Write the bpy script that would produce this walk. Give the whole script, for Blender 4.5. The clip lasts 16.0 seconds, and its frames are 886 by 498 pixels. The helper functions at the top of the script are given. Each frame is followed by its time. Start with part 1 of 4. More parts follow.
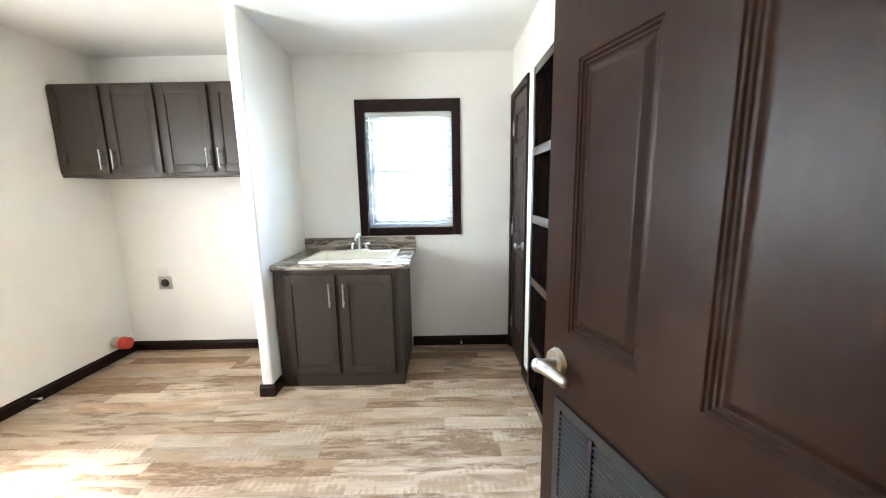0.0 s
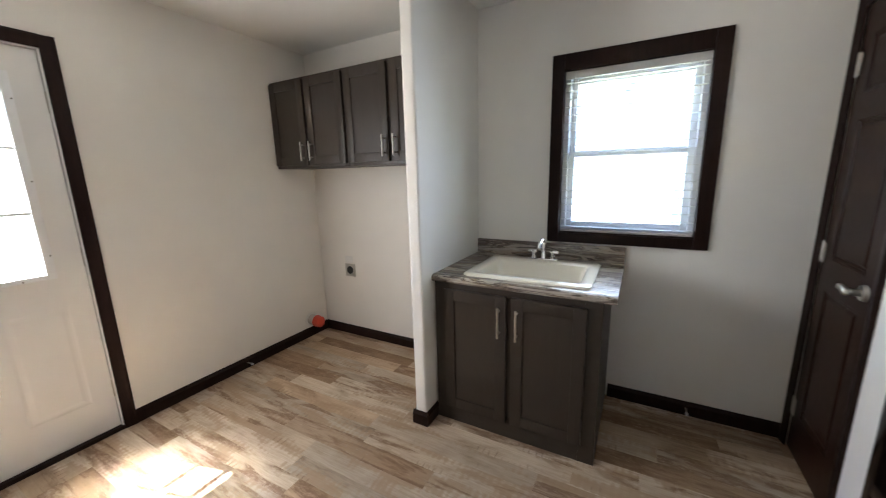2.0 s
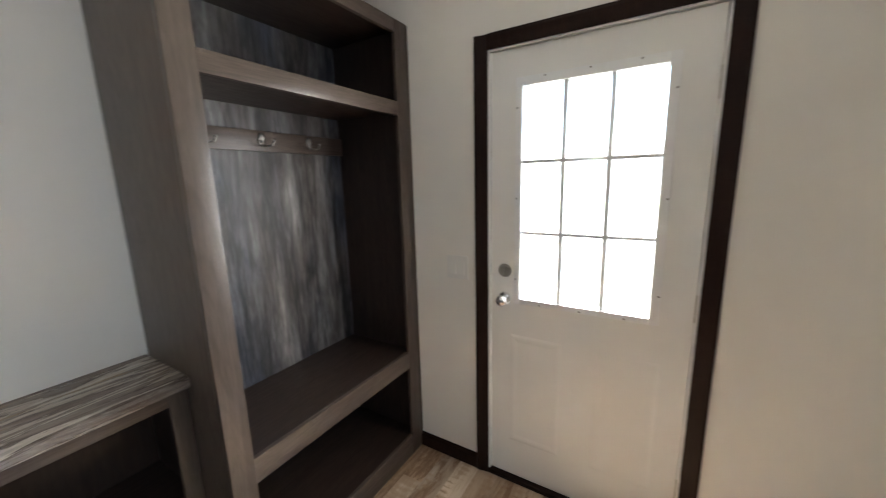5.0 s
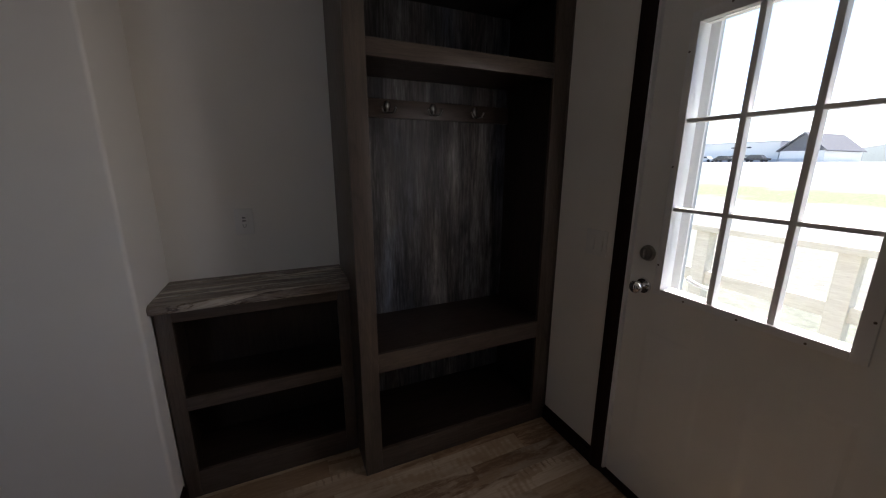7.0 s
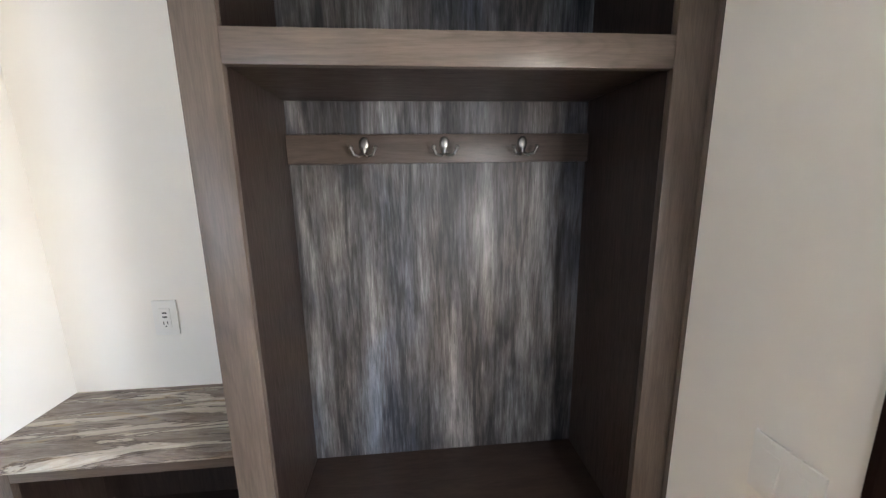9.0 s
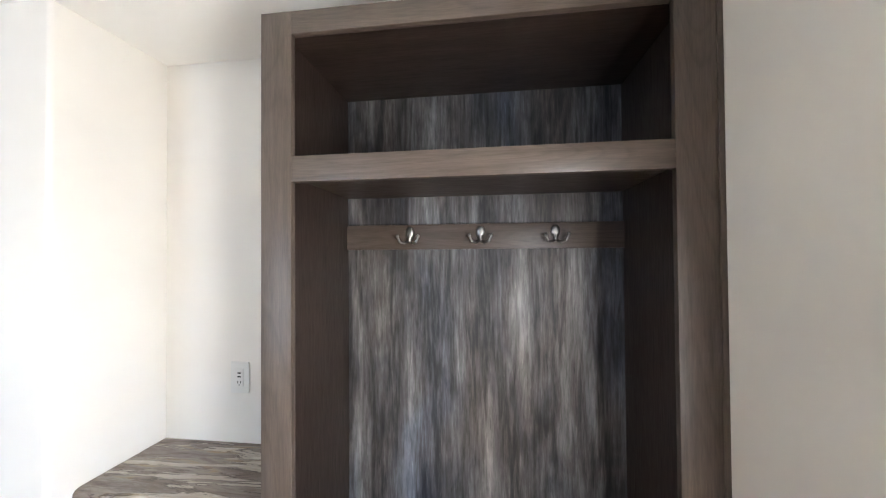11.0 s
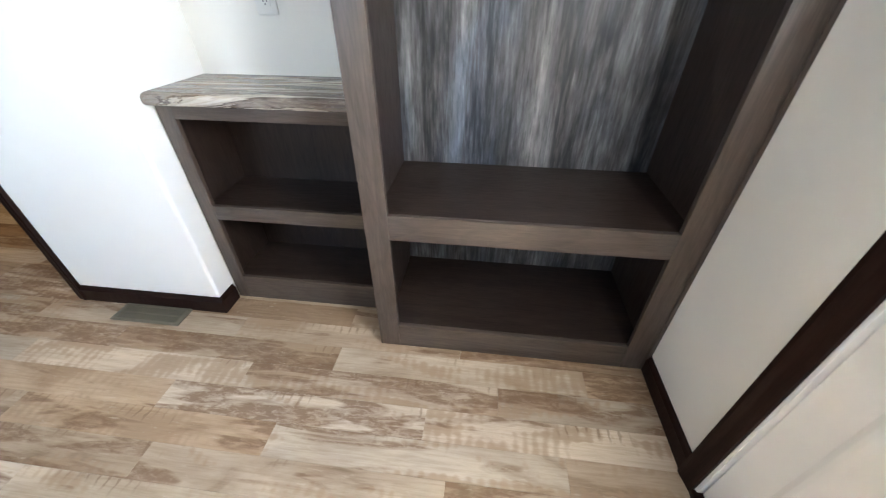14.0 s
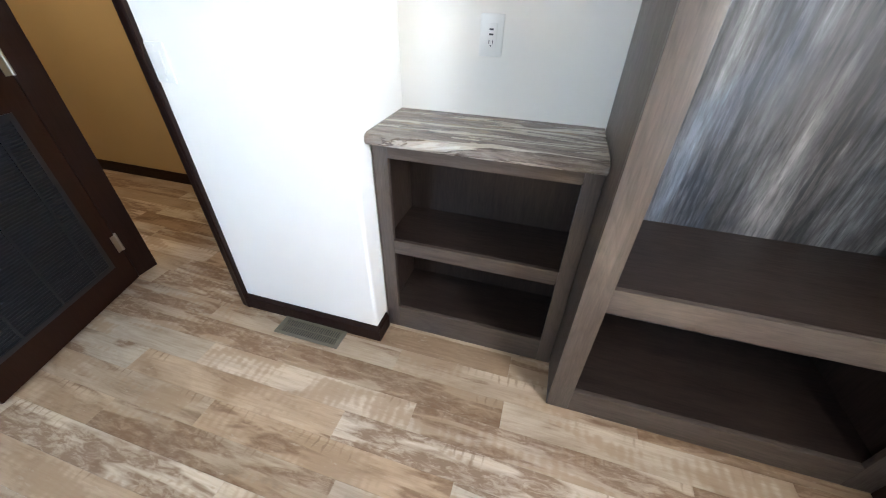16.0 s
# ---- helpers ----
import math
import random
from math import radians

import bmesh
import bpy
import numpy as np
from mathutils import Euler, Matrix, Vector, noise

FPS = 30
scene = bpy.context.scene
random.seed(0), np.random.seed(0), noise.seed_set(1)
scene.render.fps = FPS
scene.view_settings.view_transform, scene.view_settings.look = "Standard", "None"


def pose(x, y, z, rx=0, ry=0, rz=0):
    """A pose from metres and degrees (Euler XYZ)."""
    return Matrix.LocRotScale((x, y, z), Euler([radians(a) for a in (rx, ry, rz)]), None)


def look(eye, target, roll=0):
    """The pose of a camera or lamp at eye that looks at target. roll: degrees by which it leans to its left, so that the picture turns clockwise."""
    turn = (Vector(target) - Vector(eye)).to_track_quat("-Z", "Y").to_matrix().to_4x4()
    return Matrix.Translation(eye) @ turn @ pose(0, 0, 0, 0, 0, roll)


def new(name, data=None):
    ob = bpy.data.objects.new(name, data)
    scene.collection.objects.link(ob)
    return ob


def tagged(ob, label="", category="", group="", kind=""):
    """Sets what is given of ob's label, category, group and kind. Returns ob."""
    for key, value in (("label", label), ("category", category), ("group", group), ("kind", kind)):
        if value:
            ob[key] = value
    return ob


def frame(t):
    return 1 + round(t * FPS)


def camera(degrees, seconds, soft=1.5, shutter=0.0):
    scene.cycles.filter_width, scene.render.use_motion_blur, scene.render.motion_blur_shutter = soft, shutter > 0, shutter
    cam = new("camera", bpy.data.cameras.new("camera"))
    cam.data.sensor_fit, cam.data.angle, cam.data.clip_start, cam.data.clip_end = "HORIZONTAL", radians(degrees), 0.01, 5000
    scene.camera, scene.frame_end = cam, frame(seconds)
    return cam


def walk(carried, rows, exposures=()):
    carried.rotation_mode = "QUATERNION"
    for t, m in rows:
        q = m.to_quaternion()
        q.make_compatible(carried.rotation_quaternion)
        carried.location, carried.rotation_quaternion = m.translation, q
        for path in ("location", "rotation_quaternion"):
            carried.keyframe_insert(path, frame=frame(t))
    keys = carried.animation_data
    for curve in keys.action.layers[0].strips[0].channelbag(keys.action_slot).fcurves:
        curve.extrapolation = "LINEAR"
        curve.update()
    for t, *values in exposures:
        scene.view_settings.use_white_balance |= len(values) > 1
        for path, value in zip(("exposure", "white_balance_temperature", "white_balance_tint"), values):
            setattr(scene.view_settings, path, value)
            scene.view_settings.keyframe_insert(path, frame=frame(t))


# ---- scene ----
cam = camera(101.9, 16.0, soft=1.1, shutter=0.25)
PATH = [
    (0, (0.714, 0.583, 1.339), (0.716, 2.556, 1.014), -1.0),
    (0.5, (0.714, 0.804, 1.339), (0.592, 2.766, 0.973), -1.1),
    (1, (0.713, 1.004, 1.39), (0.374, 2.934, 0.99), -1.1),
    (1.5, (0.661, 1.164, 1.392), (0.001, 3.006, 0.978), -1.2),
    (2, (0.54, 1.274, 1.392), (-0.404, 2.991, 0.991), -1.4),
    (2.5, (0.401, 1.395, 1.394), (-0.862, 2.895, 0.998), -1.5),
    (3, (0.273, 1.502, 1.424), (-1.403, 2.52, 1.028), -1.6),
    (3.5, (0.097, 1.58, 1.434), (-1.755, 2.208, 1.013), -1.4),
    (4, (-0.093, 1.669, 1.484), (-2.018, 2.001, 1.056), -1.4),
    (4.5, (-0.362, 1.775, 1.507), (-2.309, 1.609, 1.076), -1.7),
    (5, (-0.494, 1.854, 1.496), (-2.167, 0.825, 1.12), -1.5),
    (5.2, (-0.515, 1.912, 1.466), (-2.006, 0.631, 1.099), -1.2),
    (7.3, (-0.828, 2.177, 1.415), (-1.556, 0.382, 0.918), -0.3),
    (7.5, (-0.905, 2.142, 1.413), (-1.586, 0.348, 0.85), -0.5),
    (8, (-0.981, 1.865, 1.479), (-1.625, 0.07, 0.876), -0.5),
    (8.3, (-1.107, 1.689, 1.528), (-1.592, -0.152, 0.916), -0.9),
    (8.5, (-1.138, 1.629, 1.551), (-1.586, -0.231, 0.97), -0.9),
    (9, (-1.369, 1.489, 1.591), (-1.537, -0.467, 1.207), -0.9),
    (9.5, (-1.457, 1.476, 1.624), (-1.383, -0.51, 1.402), -0.9),
    (9.7, (-1.467, 1.492, 1.65), (-1.348, -0.495, 1.458), -0.9),
    (11.8, (-1.52, 1.644, 1.534), (-1.24, -0.334, 1.632), -0.2),
    (12, (-1.507, 1.667, 1.462), (-1.255, -0.317, 1.504), -0.2),
    (12.5, (-1.498, 1.648, 1.296), (-1.269, -0.288, 0.852), -0.4),
    (13, (-1.491, 1.648, 1.162), (-1.284, -0.14, 0.289), -0.3),
    (13.5, (-1.461, 1.661, 1.153), (-1.31, 0.029, 0.006), 0.5),
    (14, (-1.325, 1.685, 1.177), (-1.132, 0.084, -0.005), 0.1),
    (14.5, (-1.198, 1.692, 1.201), (-0.856, 0.11, 0.025), 0.1),
    (15, (-1.079, 1.6, 1.245), (-0.633, 0.046, 0.068), 0.2),
    (15.5, (-0.931, 1.577, 1.25), (-0.46, 0.028, 0.076), 0.6),
    (16, (-0.79, 1.615, 1.279), (-0.336, 0.065, 0.1), 1.2),
]
walk(cam, [(t, look(eye, target, roll)) for t, eye, target, roll in PATH],
     [(0, 5.54, 5950, 7), (0.5, 5.33, 6000, 7), (1, 4.99, 6050, 8), (1.5, 4.41, 6250, 10), (2, 4.2, 6250, 12), (2.5, 3.65, 6050, 11), (3, 3.26, 6250, 12), (3.5, 3.65, 6250, 10), (4, 3.97, 6250, 10), (4.5, 4.25, 6150, 10), (5, 3.88, 6400, 11), (5.2, 3.58, 6400, 11), (7.3, 1.14, 6650, 20), (7.5, 1.14, 6650, 20), (8, 1.61, 6900, 19), (8.5, 3.75, 6750, 12), (9, 4.5, 6250, 12), (9.5, 4.57, 6250, 12), (12, 4.5, 6150, 12), (12.5, 4.68, 6150, 12), (13, 4.85, 6050, 9), (14, 4.8, 5850, 7), (16, 4.83, 5830, 8)])
WINDOW_POWER, DOOR_POWER, HALL_POWER = 0.62, 1.30, 0.38
ENTRY_OPEN = 16.3

# ---- world, sun and sky ----
SUN_DIR = Vector((0.540, 0.146, -0.965)).normalized()
world = bpy.data.worlds.new("sky")
scene.world = world
world.use_nodes = True
wn = world.node_tree.nodes
wl = world.node_tree.links
sky = wn.new("ShaderNodeTexSky")
sky.sky_type = "NISHITA"
sky.sun_disc = False
sky.sun_elevation = math.asin(-SUN_DIR.z)
sky.sun_rotation = math.atan2(-SUN_DIR.x, -SUN_DIR.y)
sky.dust_density = 0.0
wl.new(sky.outputs[0], wn["Background"].inputs[0])
wn["Background"].inputs[1].default_value = 0.15
sun_data = bpy.data.lights.new("sun", "SUN")
sun_data.energy = 4.6
sun_data.angle = radians(0.5)
sun_data.color = (1.0, 0.95, 0.88)
sun = new("sun", sun_data)
sun.matrix_world = look((-20, -6, 30), Vector((-20, -6, 30)) + SUN_DIR)


def area_lamp(name, m, w, h, power, color, spread=180):
    data = bpy.data.lights.new(name, "AREA")
    data.shape = "RECTANGLE"
    data.size, data.size_y, data.energy, data.color = w, h, power, color
    data.spread = radians(spread)
    ob = new(name, data)
    ob.matrix_world = m
    return ob


# daylight of the sky in the two openings, and an added, unseen hall fill
area_lamp("window_daylight", look((0.455, 3.525, 1.495), (0.455, 2.525, 1.425)), 0.69, 0.84, WINDOW_POWER, (0.71, 0.83, 1.0), 122)
area_lamp("door_daylight", look((-1.960, 1.588, 1.415), (-0.960, 1.588, 1.345)), 0.49, 0.82, DOOR_POWER, (1.0, 0.97, 0.95))
area_lamp("hall_fill", look((1.9, 0.15, 2.36), (1.9, 0.15, 0.0)), 0.30, 0.30, HALL_POWER, (1.0, 0.80, 0.55))

# ---- materials ----


def material(name):
    m = bpy.data.materials.new(name)
    m.use_nodes = True
    return m, m.node_tree.nodes, m.node_tree.links, m.node_tree.nodes["Principled BSDF"]


def ramp(nodes, stops, interp="LINEAR"):
    r = nodes.new("ShaderNodeValToRGB")
    cr = r.color_ramp
    cr.interpolation = interp
    cr.elements.remove(cr.elements[1])
    cr.elements[0].position = stops[0][0]
    cr.elements[0].color = (*stops[0][1], 1)
    for p, c in stops[1:]:
        e = cr.elements.new(p)
        e.color = (*c, 1)
    return r


def mapped(nodes, links, scale, random_shift=False, rot=(0, 0, 0)):
    """Object coordinates, scaled; random_shift moves each piece's pattern."""
    tc = nodes.new("ShaderNodeTexCoord")
    mp = nodes.new("ShaderNodeMapping")
    mp.inputs["Scale"].default_value = scale
    mp.inputs["Rotation"].default_value = rot
    links.new(tc.outputs["Object"], mp.inputs["Vector"])
    if random_shift:
        info = nodes.new("ShaderNodeObjectInfo")
        mul = nodes.new("ShaderNodeVectorMath")
        mul.operation = "MULTIPLY_ADD"
        comb = nodes.new("ShaderNodeCombineXYZ")
        for i in range(3):
            links.new(info.outputs["Random"], comb.inputs[i])
        mul.inputs[1].default_value = (37.0, 61.0, 23.0)
        links.new(comb.outputs[0], mul.inputs[0])
        links.new(mp.outputs[0], mul.inputs[2])
        return mul.outputs[0]
    return mp.outputs[0]


def noise_tex(nodes, links, vec, scale, detail=4.0, rough=0.55, distortion=0.0):
    n = nodes.new("ShaderNodeTexNoise")
    n.inputs["Scale"].default_value = scale
    n.inputs["Detail"].default_value = detail
    n.inputs["Roughness"].default_value = rough
    n.inputs["Distortion"].default_value = distortion
    links.new(vec, n.inputs["Vector"])
    return n.outputs["Fac"]


def bump(nodes, links, bsdf, height, strength, distance=0.002):
    b = nodes.new("ShaderNodeBump")
    b.inputs["Strength"].default_value = strength
    b.inputs["Distance"].default_value = distance
    links.new(height, b.inputs["Height"])
    links.new(b.outputs[0], bsdf.inputs["Normal"])


def painted(name, color, rough=0.6, vary=0.04, grain=90.0, strength=0.15, coat=0.0, gloss=0.5):
    """Paint with faint blotches and a fine relief."""
    m, n, l, b = material(name)
    v = mapped(n, l, (1, 1, 1))
    r = ramp(n, [(0.3, [c * (1 - vary) for c in color]), (0.7, [min(1, c * (1 + vary)) for c in color])])
    l.new(noise_tex(n, l, v, 3.0, 5), r.inputs[0])
    l.new(r.outputs[0], b.inputs["Base Color"])
    rr = ramp(n, [(0.3, (rough - 0.06,) * 3), (0.7, (rough + 0.06,) * 3)])
    l.new(noise_tex(n, l, v, 12.0, 3), rr.inputs[0])
    l.new(rr.outputs[0], b.inputs["Roughness"])
    b.inputs["Coat Weight"].default_value = coat
    b.inputs["Specular IOR Level"].default_value = gloss
    bump(n, l, b, noise_tex(n, l, v, grain, 3), strength, 0.001)
    return m


def wood(name, dark, light, rough=0.45, grain_axis="z", stretch=14.0, scale=6.0, strength=0.2, knots=True, shift=True, gloss=0.3, figure=0.0):
    """Wood grain that runs along grain_axis, with open pores and a few cathedral figures."""
    m, n, l, b = material(name)
    s = {"x": (1, stretch, stretch), "y": (stretch, 1, stretch), "z": (stretch, stretch, 1)}[grain_axis]
    v = mapped(n, l, s, shift)
    big = noise_tex(n, l, v, scale * 0.35, 3, 0.5, 1.2 if knots else 0.4)
    fine = noise_tex(n, l, v, scale * 3.0, 6, 0.65, 0.3)
    mix = n.new("ShaderNodeMath")
    mix.operation = "MULTIPLY_ADD"
    l.new(fine, mix.inputs[0])
    mix.inputs[1].default_value = 0.55
    half = n.new("ShaderNodeMath")
    half.operation = "MULTIPLY"
    half.inputs[1].default_value = 0.45
    l.new(big, half.inputs[0])
    l.new(half.outputs[0], mix.inputs[2])
    r = ramp(n, [(0.32, dark), (0.5, [(a + c) / 2 for a, c in zip(dark, light)]), (0.68, light)])
    l.new(mix.outputs[0], r.inputs[0])
    col = r.outputs[0]
    if figure:
        fs = {"x": (0.9, 6, 6), "y": (6, 0.9, 6), "z": (6, 6, 0.9)}[grain_axis]
        rings = noise_tex(n, l, mapped(n, l, fs, shift), 1.1, 1.5, 0.4, 0.5)
        saw = n.new("ShaderNodeMath")
        saw.operation = "FRACT"
        mul = n.new("ShaderNodeMath")
        mul.operation = "MULTIPLY"
        mul.inputs[1].default_value = 17.0
        l.new(rings, mul.inputs[0])
        l.new(mul.outputs[0], saw.inputs[0])
        line = ramp(n, [(0.0, (0.62, 0.60, 0.58)), (0.25, (1.0, 1.0, 1.0)), (0.85, (1.06, 1.06, 1.06)), (1.0, (0.66, 0.64, 0.62))])
        l.new(saw.outputs[0], line.inputs[0])
        mx = n.new("ShaderNodeMixRGB")
        mx.blend_type = "MULTIPLY"
        mx.inputs[0].default_value = figure
        l.new(col, mx.inputs[1])
        l.new(line.outputs[0], mx.inputs[2])
        col = mx.outputs[0]
    l.new(col, b.inputs["Base Color"])
    rr = ramp(n, [(0.3, (min(1, rough + 0.1),) * 3), (0.7, (rough - 0.06,) * 3)])
    l.new(fine, rr.inputs[0])
    l.new(rr.outputs[0], b.inputs["Roughness"])
    b.inputs["Specular IOR Level"].default_value = gloss
    bump(n, l, b, mix.outputs[0], strength, 0.0015)
    return m


def metal(name, color, rough):
    m, n, l, b = material(name)
    b.inputs["Metallic"].default_value = 1.0
    b.inputs["Base Color"].default_value = (*color, 1)
    v = mapped(n, l, (1, 1, 1))
    rr = ramp(n, [(0.3, (max(0.02, rough - 0.05),) * 3), (0.7, (rough + 0.06,) * 3)])
    l.new(noise_tex(n, l, v, 40.0, 3), rr.inputs[0])
    l.new(rr.outputs[0], b.inputs["Roughness"])
    return m


def glass(name, tint=(1, 1, 1)):
    m, n, l, b = material(name)
    b.inputs["Base Color"].default_value = (*tint, 1)
    b.inputs["Transmission Weight"].default_value = 1.0
    b.inputs["Roughness"].default_value = 0.0
    b.inputs["IOR"].default_value = 1.06
    return m


def math_node(n, l, op, a, b, c=None):
    m = n.new("ShaderNodeMath")
    m.operation = op
    for i, v in enumerate((a, b, c)):
        if v is None:
            continue
        if isinstance(v, (int, float)):
            m.inputs[i].default_value = v
        else:
            l.new(v, m.inputs[i])
    return m.outputs[0]


def blend(n, l, fac, a, b, mode="MIX"):
    m = n.new("ShaderNodeMixRGB")
    m.blend_type = mode
    for i, v in enumerate((fac, a, b)):
        if isinstance(v, (int, float)):
            m.inputs[i].default_value = v
        elif isinstance(v, tuple):
            m.inputs[i].default_value = (*v, 1)
        else:
            l.new(v, m.inputs[i])
    return m.outputs[0]


def stretched(n, l, v, scale):
    m = n.new("ShaderNodeMapping")
    m.inputs["Scale"].default_value = scale
    l.new(v, m.inputs["Vector"])
    return m.outputs[0]


def floor_material():
    """Distressed oak planks: pale, tan and brown ones, with saw marks across and dark worn streaks along them."""
    m, n, l, b = material("floor_plank")
    v = mapped(n, l, (1, 1, 1), True)
    info = n.new("ShaderNodeObjectInfo")
    rnd = info.outputs["Random"]
    rnd2 = math_node(n, l, "FRACT", math_node(n, l, "MULTIPLY", rnd, 17.31), 0)
    base = ramp(n, [(0.0, (0.31, 0.25, 0.19)), (0.22, (0.47, 0.42, 0.36)), (0.42, (0.34, 0.305, 0.265)),
                    (0.62, (0.40, 0.315, 0.235)), (0.80, (0.49, 0.44, 0.385)), (0.93, (0.25, 0.185, 0.13))])
    l.new(rnd, base.inputs[0])
    drift = ramp(n, [(0.32, (0.60, 0.54, 0.48)), (0.44, (0.93, 0.90, 0.87)), (0.56, (1.06, 1.05, 1.04)), (0.7, (1.20, 1.20, 1.19))])
    l.new(noise_tex(n, l, stretched(n, l, v, (2.4, 7, 1)), 1.0, 5, 0.58, 0.7), drift.inputs[0])
    c = blend(n, l, 1.0, base.outputs[0], drift.outputs[0], "MULTIPLY")
    grain = noise_tex(n, l, stretched(n, l, v, (7, 110, 1)), 1.0, 6, 0.65, 0.4)
    g = ramp(n, [(0.34, (0.80, 0.77, 0.73)), (0.55, (1.0, 1.0, 1.0)), (0.7, (1.06, 1.06, 1.06))])
    l.new(grain, g.inputs[0])
    c = blend(n, l, 0.8, c, g.outputs[0], "MULTIPLY")
    # tan stained patches with toothed edges
    teeth = n.new("ShaderNodeTexWave")
    teeth.bands_direction = "X"
    teeth.inputs["Scale"].default_value = 9.0
    teeth.inputs["Distortion"].default_value = 4.0
    teeth.inputs["Detail"].default_value = 3.0
    l.new(v, teeth.inputs["Vector"])
    tan = math_node(n, l, "ADD", noise_tex(n, l, stretched(n, l, v, (2.6, 9, 1)), 1.0, 4, 0.55, 0.5), math_node(n, l, "MULTIPLY", teeth.outputs["Fac"], 0.055))
    tm = ramp(n, [(0.54, (0, 0, 0)), (0.60, (0.62, 0.62, 0.62)), (0.75, (0.8, 0.8, 0.8))])
    l.new(tan, tm.inputs[0])
    c = blend(n, l, tm.outputs[0], c, (0.30, 0.222, 0.155))
    # worn brown patches: long, ragged, heavy on some planks and absent on others
    streak = noise_tex(n, l, stretched(n, l, v, (2.3, 15, 1)), 1.0, 3, 0.5, 0.6)
    worn = math_node(n, l, "ADD", streak, math_node(n, l, "MULTIPLY", math_node(n, l, "SUBTRACT", rnd2, 0.5), 0.26))
    wm = ramp(n, [(0.545, (0, 0, 0)), (0.62, (1, 1, 1))])
    l.new(worn, wm.inputs[0])
    rg = ramp(n, [(0.36, (0.30, 0.30, 0.30)), (0.56, (1, 1, 1))])
    l.new(noise_tex(n, l, stretched(n, l, v, (17, 52, 1)), 1.0, 5, 0.68, 0.6), rg.inputs[0])
    c = blend(n, l, math_node(n, l, "MULTIPLY", math_node(n, l, "MULTIPLY", wm.outputs[0], rg.outputs[0]), 0.80), c, (0.155, 0.095, 0.058))
    # saw marks: short strokes across the plank that start at one of its long edges, in groups
    own = n.new("ShaderNodeSeparateXYZ")
    l.new(mapped(n, l, (1, 1, 1)), own.inputs[0])
    saw = n.new("ShaderNodeTexWave")
    saw.bands_direction = "X"
    saw.inputs["Scale"].default_value = 9.5
    saw.inputs["Distortion"].default_value = 2.6
    saw.inputs["Detail"].default_value = 2.0
    saw.inputs["Detail Scale"].default_value = 2.5
    l.new(v, saw.inputs["Vector"])
    sr = ramp(n, [(0.80, (0, 0, 0)), (0.95, (1, 1, 1))])
    l.new(saw.outputs["Fac"], sr.inputs[0])
    reach = math_node(n, l, "ADD", math_node(n, l, "MULTIPLY", own.outputs["Y"], 9.0), math_node(n, l, "MULTIPLY", noise_tex(n, l, stretched(n, l, v, (14, 3, 1)), 1.0, 3), 1.3))
    rm = ramp(n, [(0.80, (1, 1, 1)), (1.0, (0, 0, 0))])
    l.new(reach, rm.inputs[0])
    patch = ramp(n, [(0.54, (0, 0, 0)), (0.64, (0.5, 0.5, 0.5))])
    l.new(noise_tex(n, l, stretched(n, l, v, (2.6, 3, 1)), 1.3, 2, 0.5), patch.inputs[0])
    comb = math_node(n, l, "MULTIPLY", math_node(n, l, "MULTIPLY", sr.outputs[0], patch.outputs[0]), rm.outputs[0])
    c = blend(n, l, comb, c, (0.15, 0.098, 0.062))
    # pale scuffs in short dashes
    pale = ramp(n, [(0.62, (0, 0, 0)), (0.72, (0.30, 0.30, 0.30))])
    l.new(noise_tex(n, l, stretched(n, l, v, (22, 95, 1)), 1.0, 4, 0.6, 0.4), pale.inputs[0])
    c = blend(n, l, pale.outputs[0], c, (0.52, 0.47, 0.41))
    c = blend(n, l, 1.0, c, (1.14, 1.04, 0.91), "MULTIPLY")
    l.new(c, b.inputs["Base Color"])
    rr = ramp(n, [(0.3, (0.60,) * 3), (0.7, (0.48,) * 3)])
    b.inputs["Specular IOR Level"].default_value = 0.15
    l.new(grain, rr.inputs[0])
    l.new(rr.outputs[0], b.inputs["Roughness"])
    bump(n, l, b, grain, 0.10, 0.001)
    return m


def backlit_paper():
    m, n, l, b = material("backlit_paper")
    b.inputs["Base Color"].default_value = (0.85, 0.85, 0.82, 1)
    t = n.new("ShaderNodeBsdfTranslucent")
    t.inputs[0].default_value = (0.95, 0.95, 0.93, 1)
    mx = n.new("ShaderNodeMixShader")
    mx.inputs[0].default_value = 0.85
    l.new(b.outputs[0], mx.inputs[1])
    l.new(t.outputs[0], mx.inputs[2])
    l.new(mx.outputs[0], n["Material Output"].inputs[0])
    return m


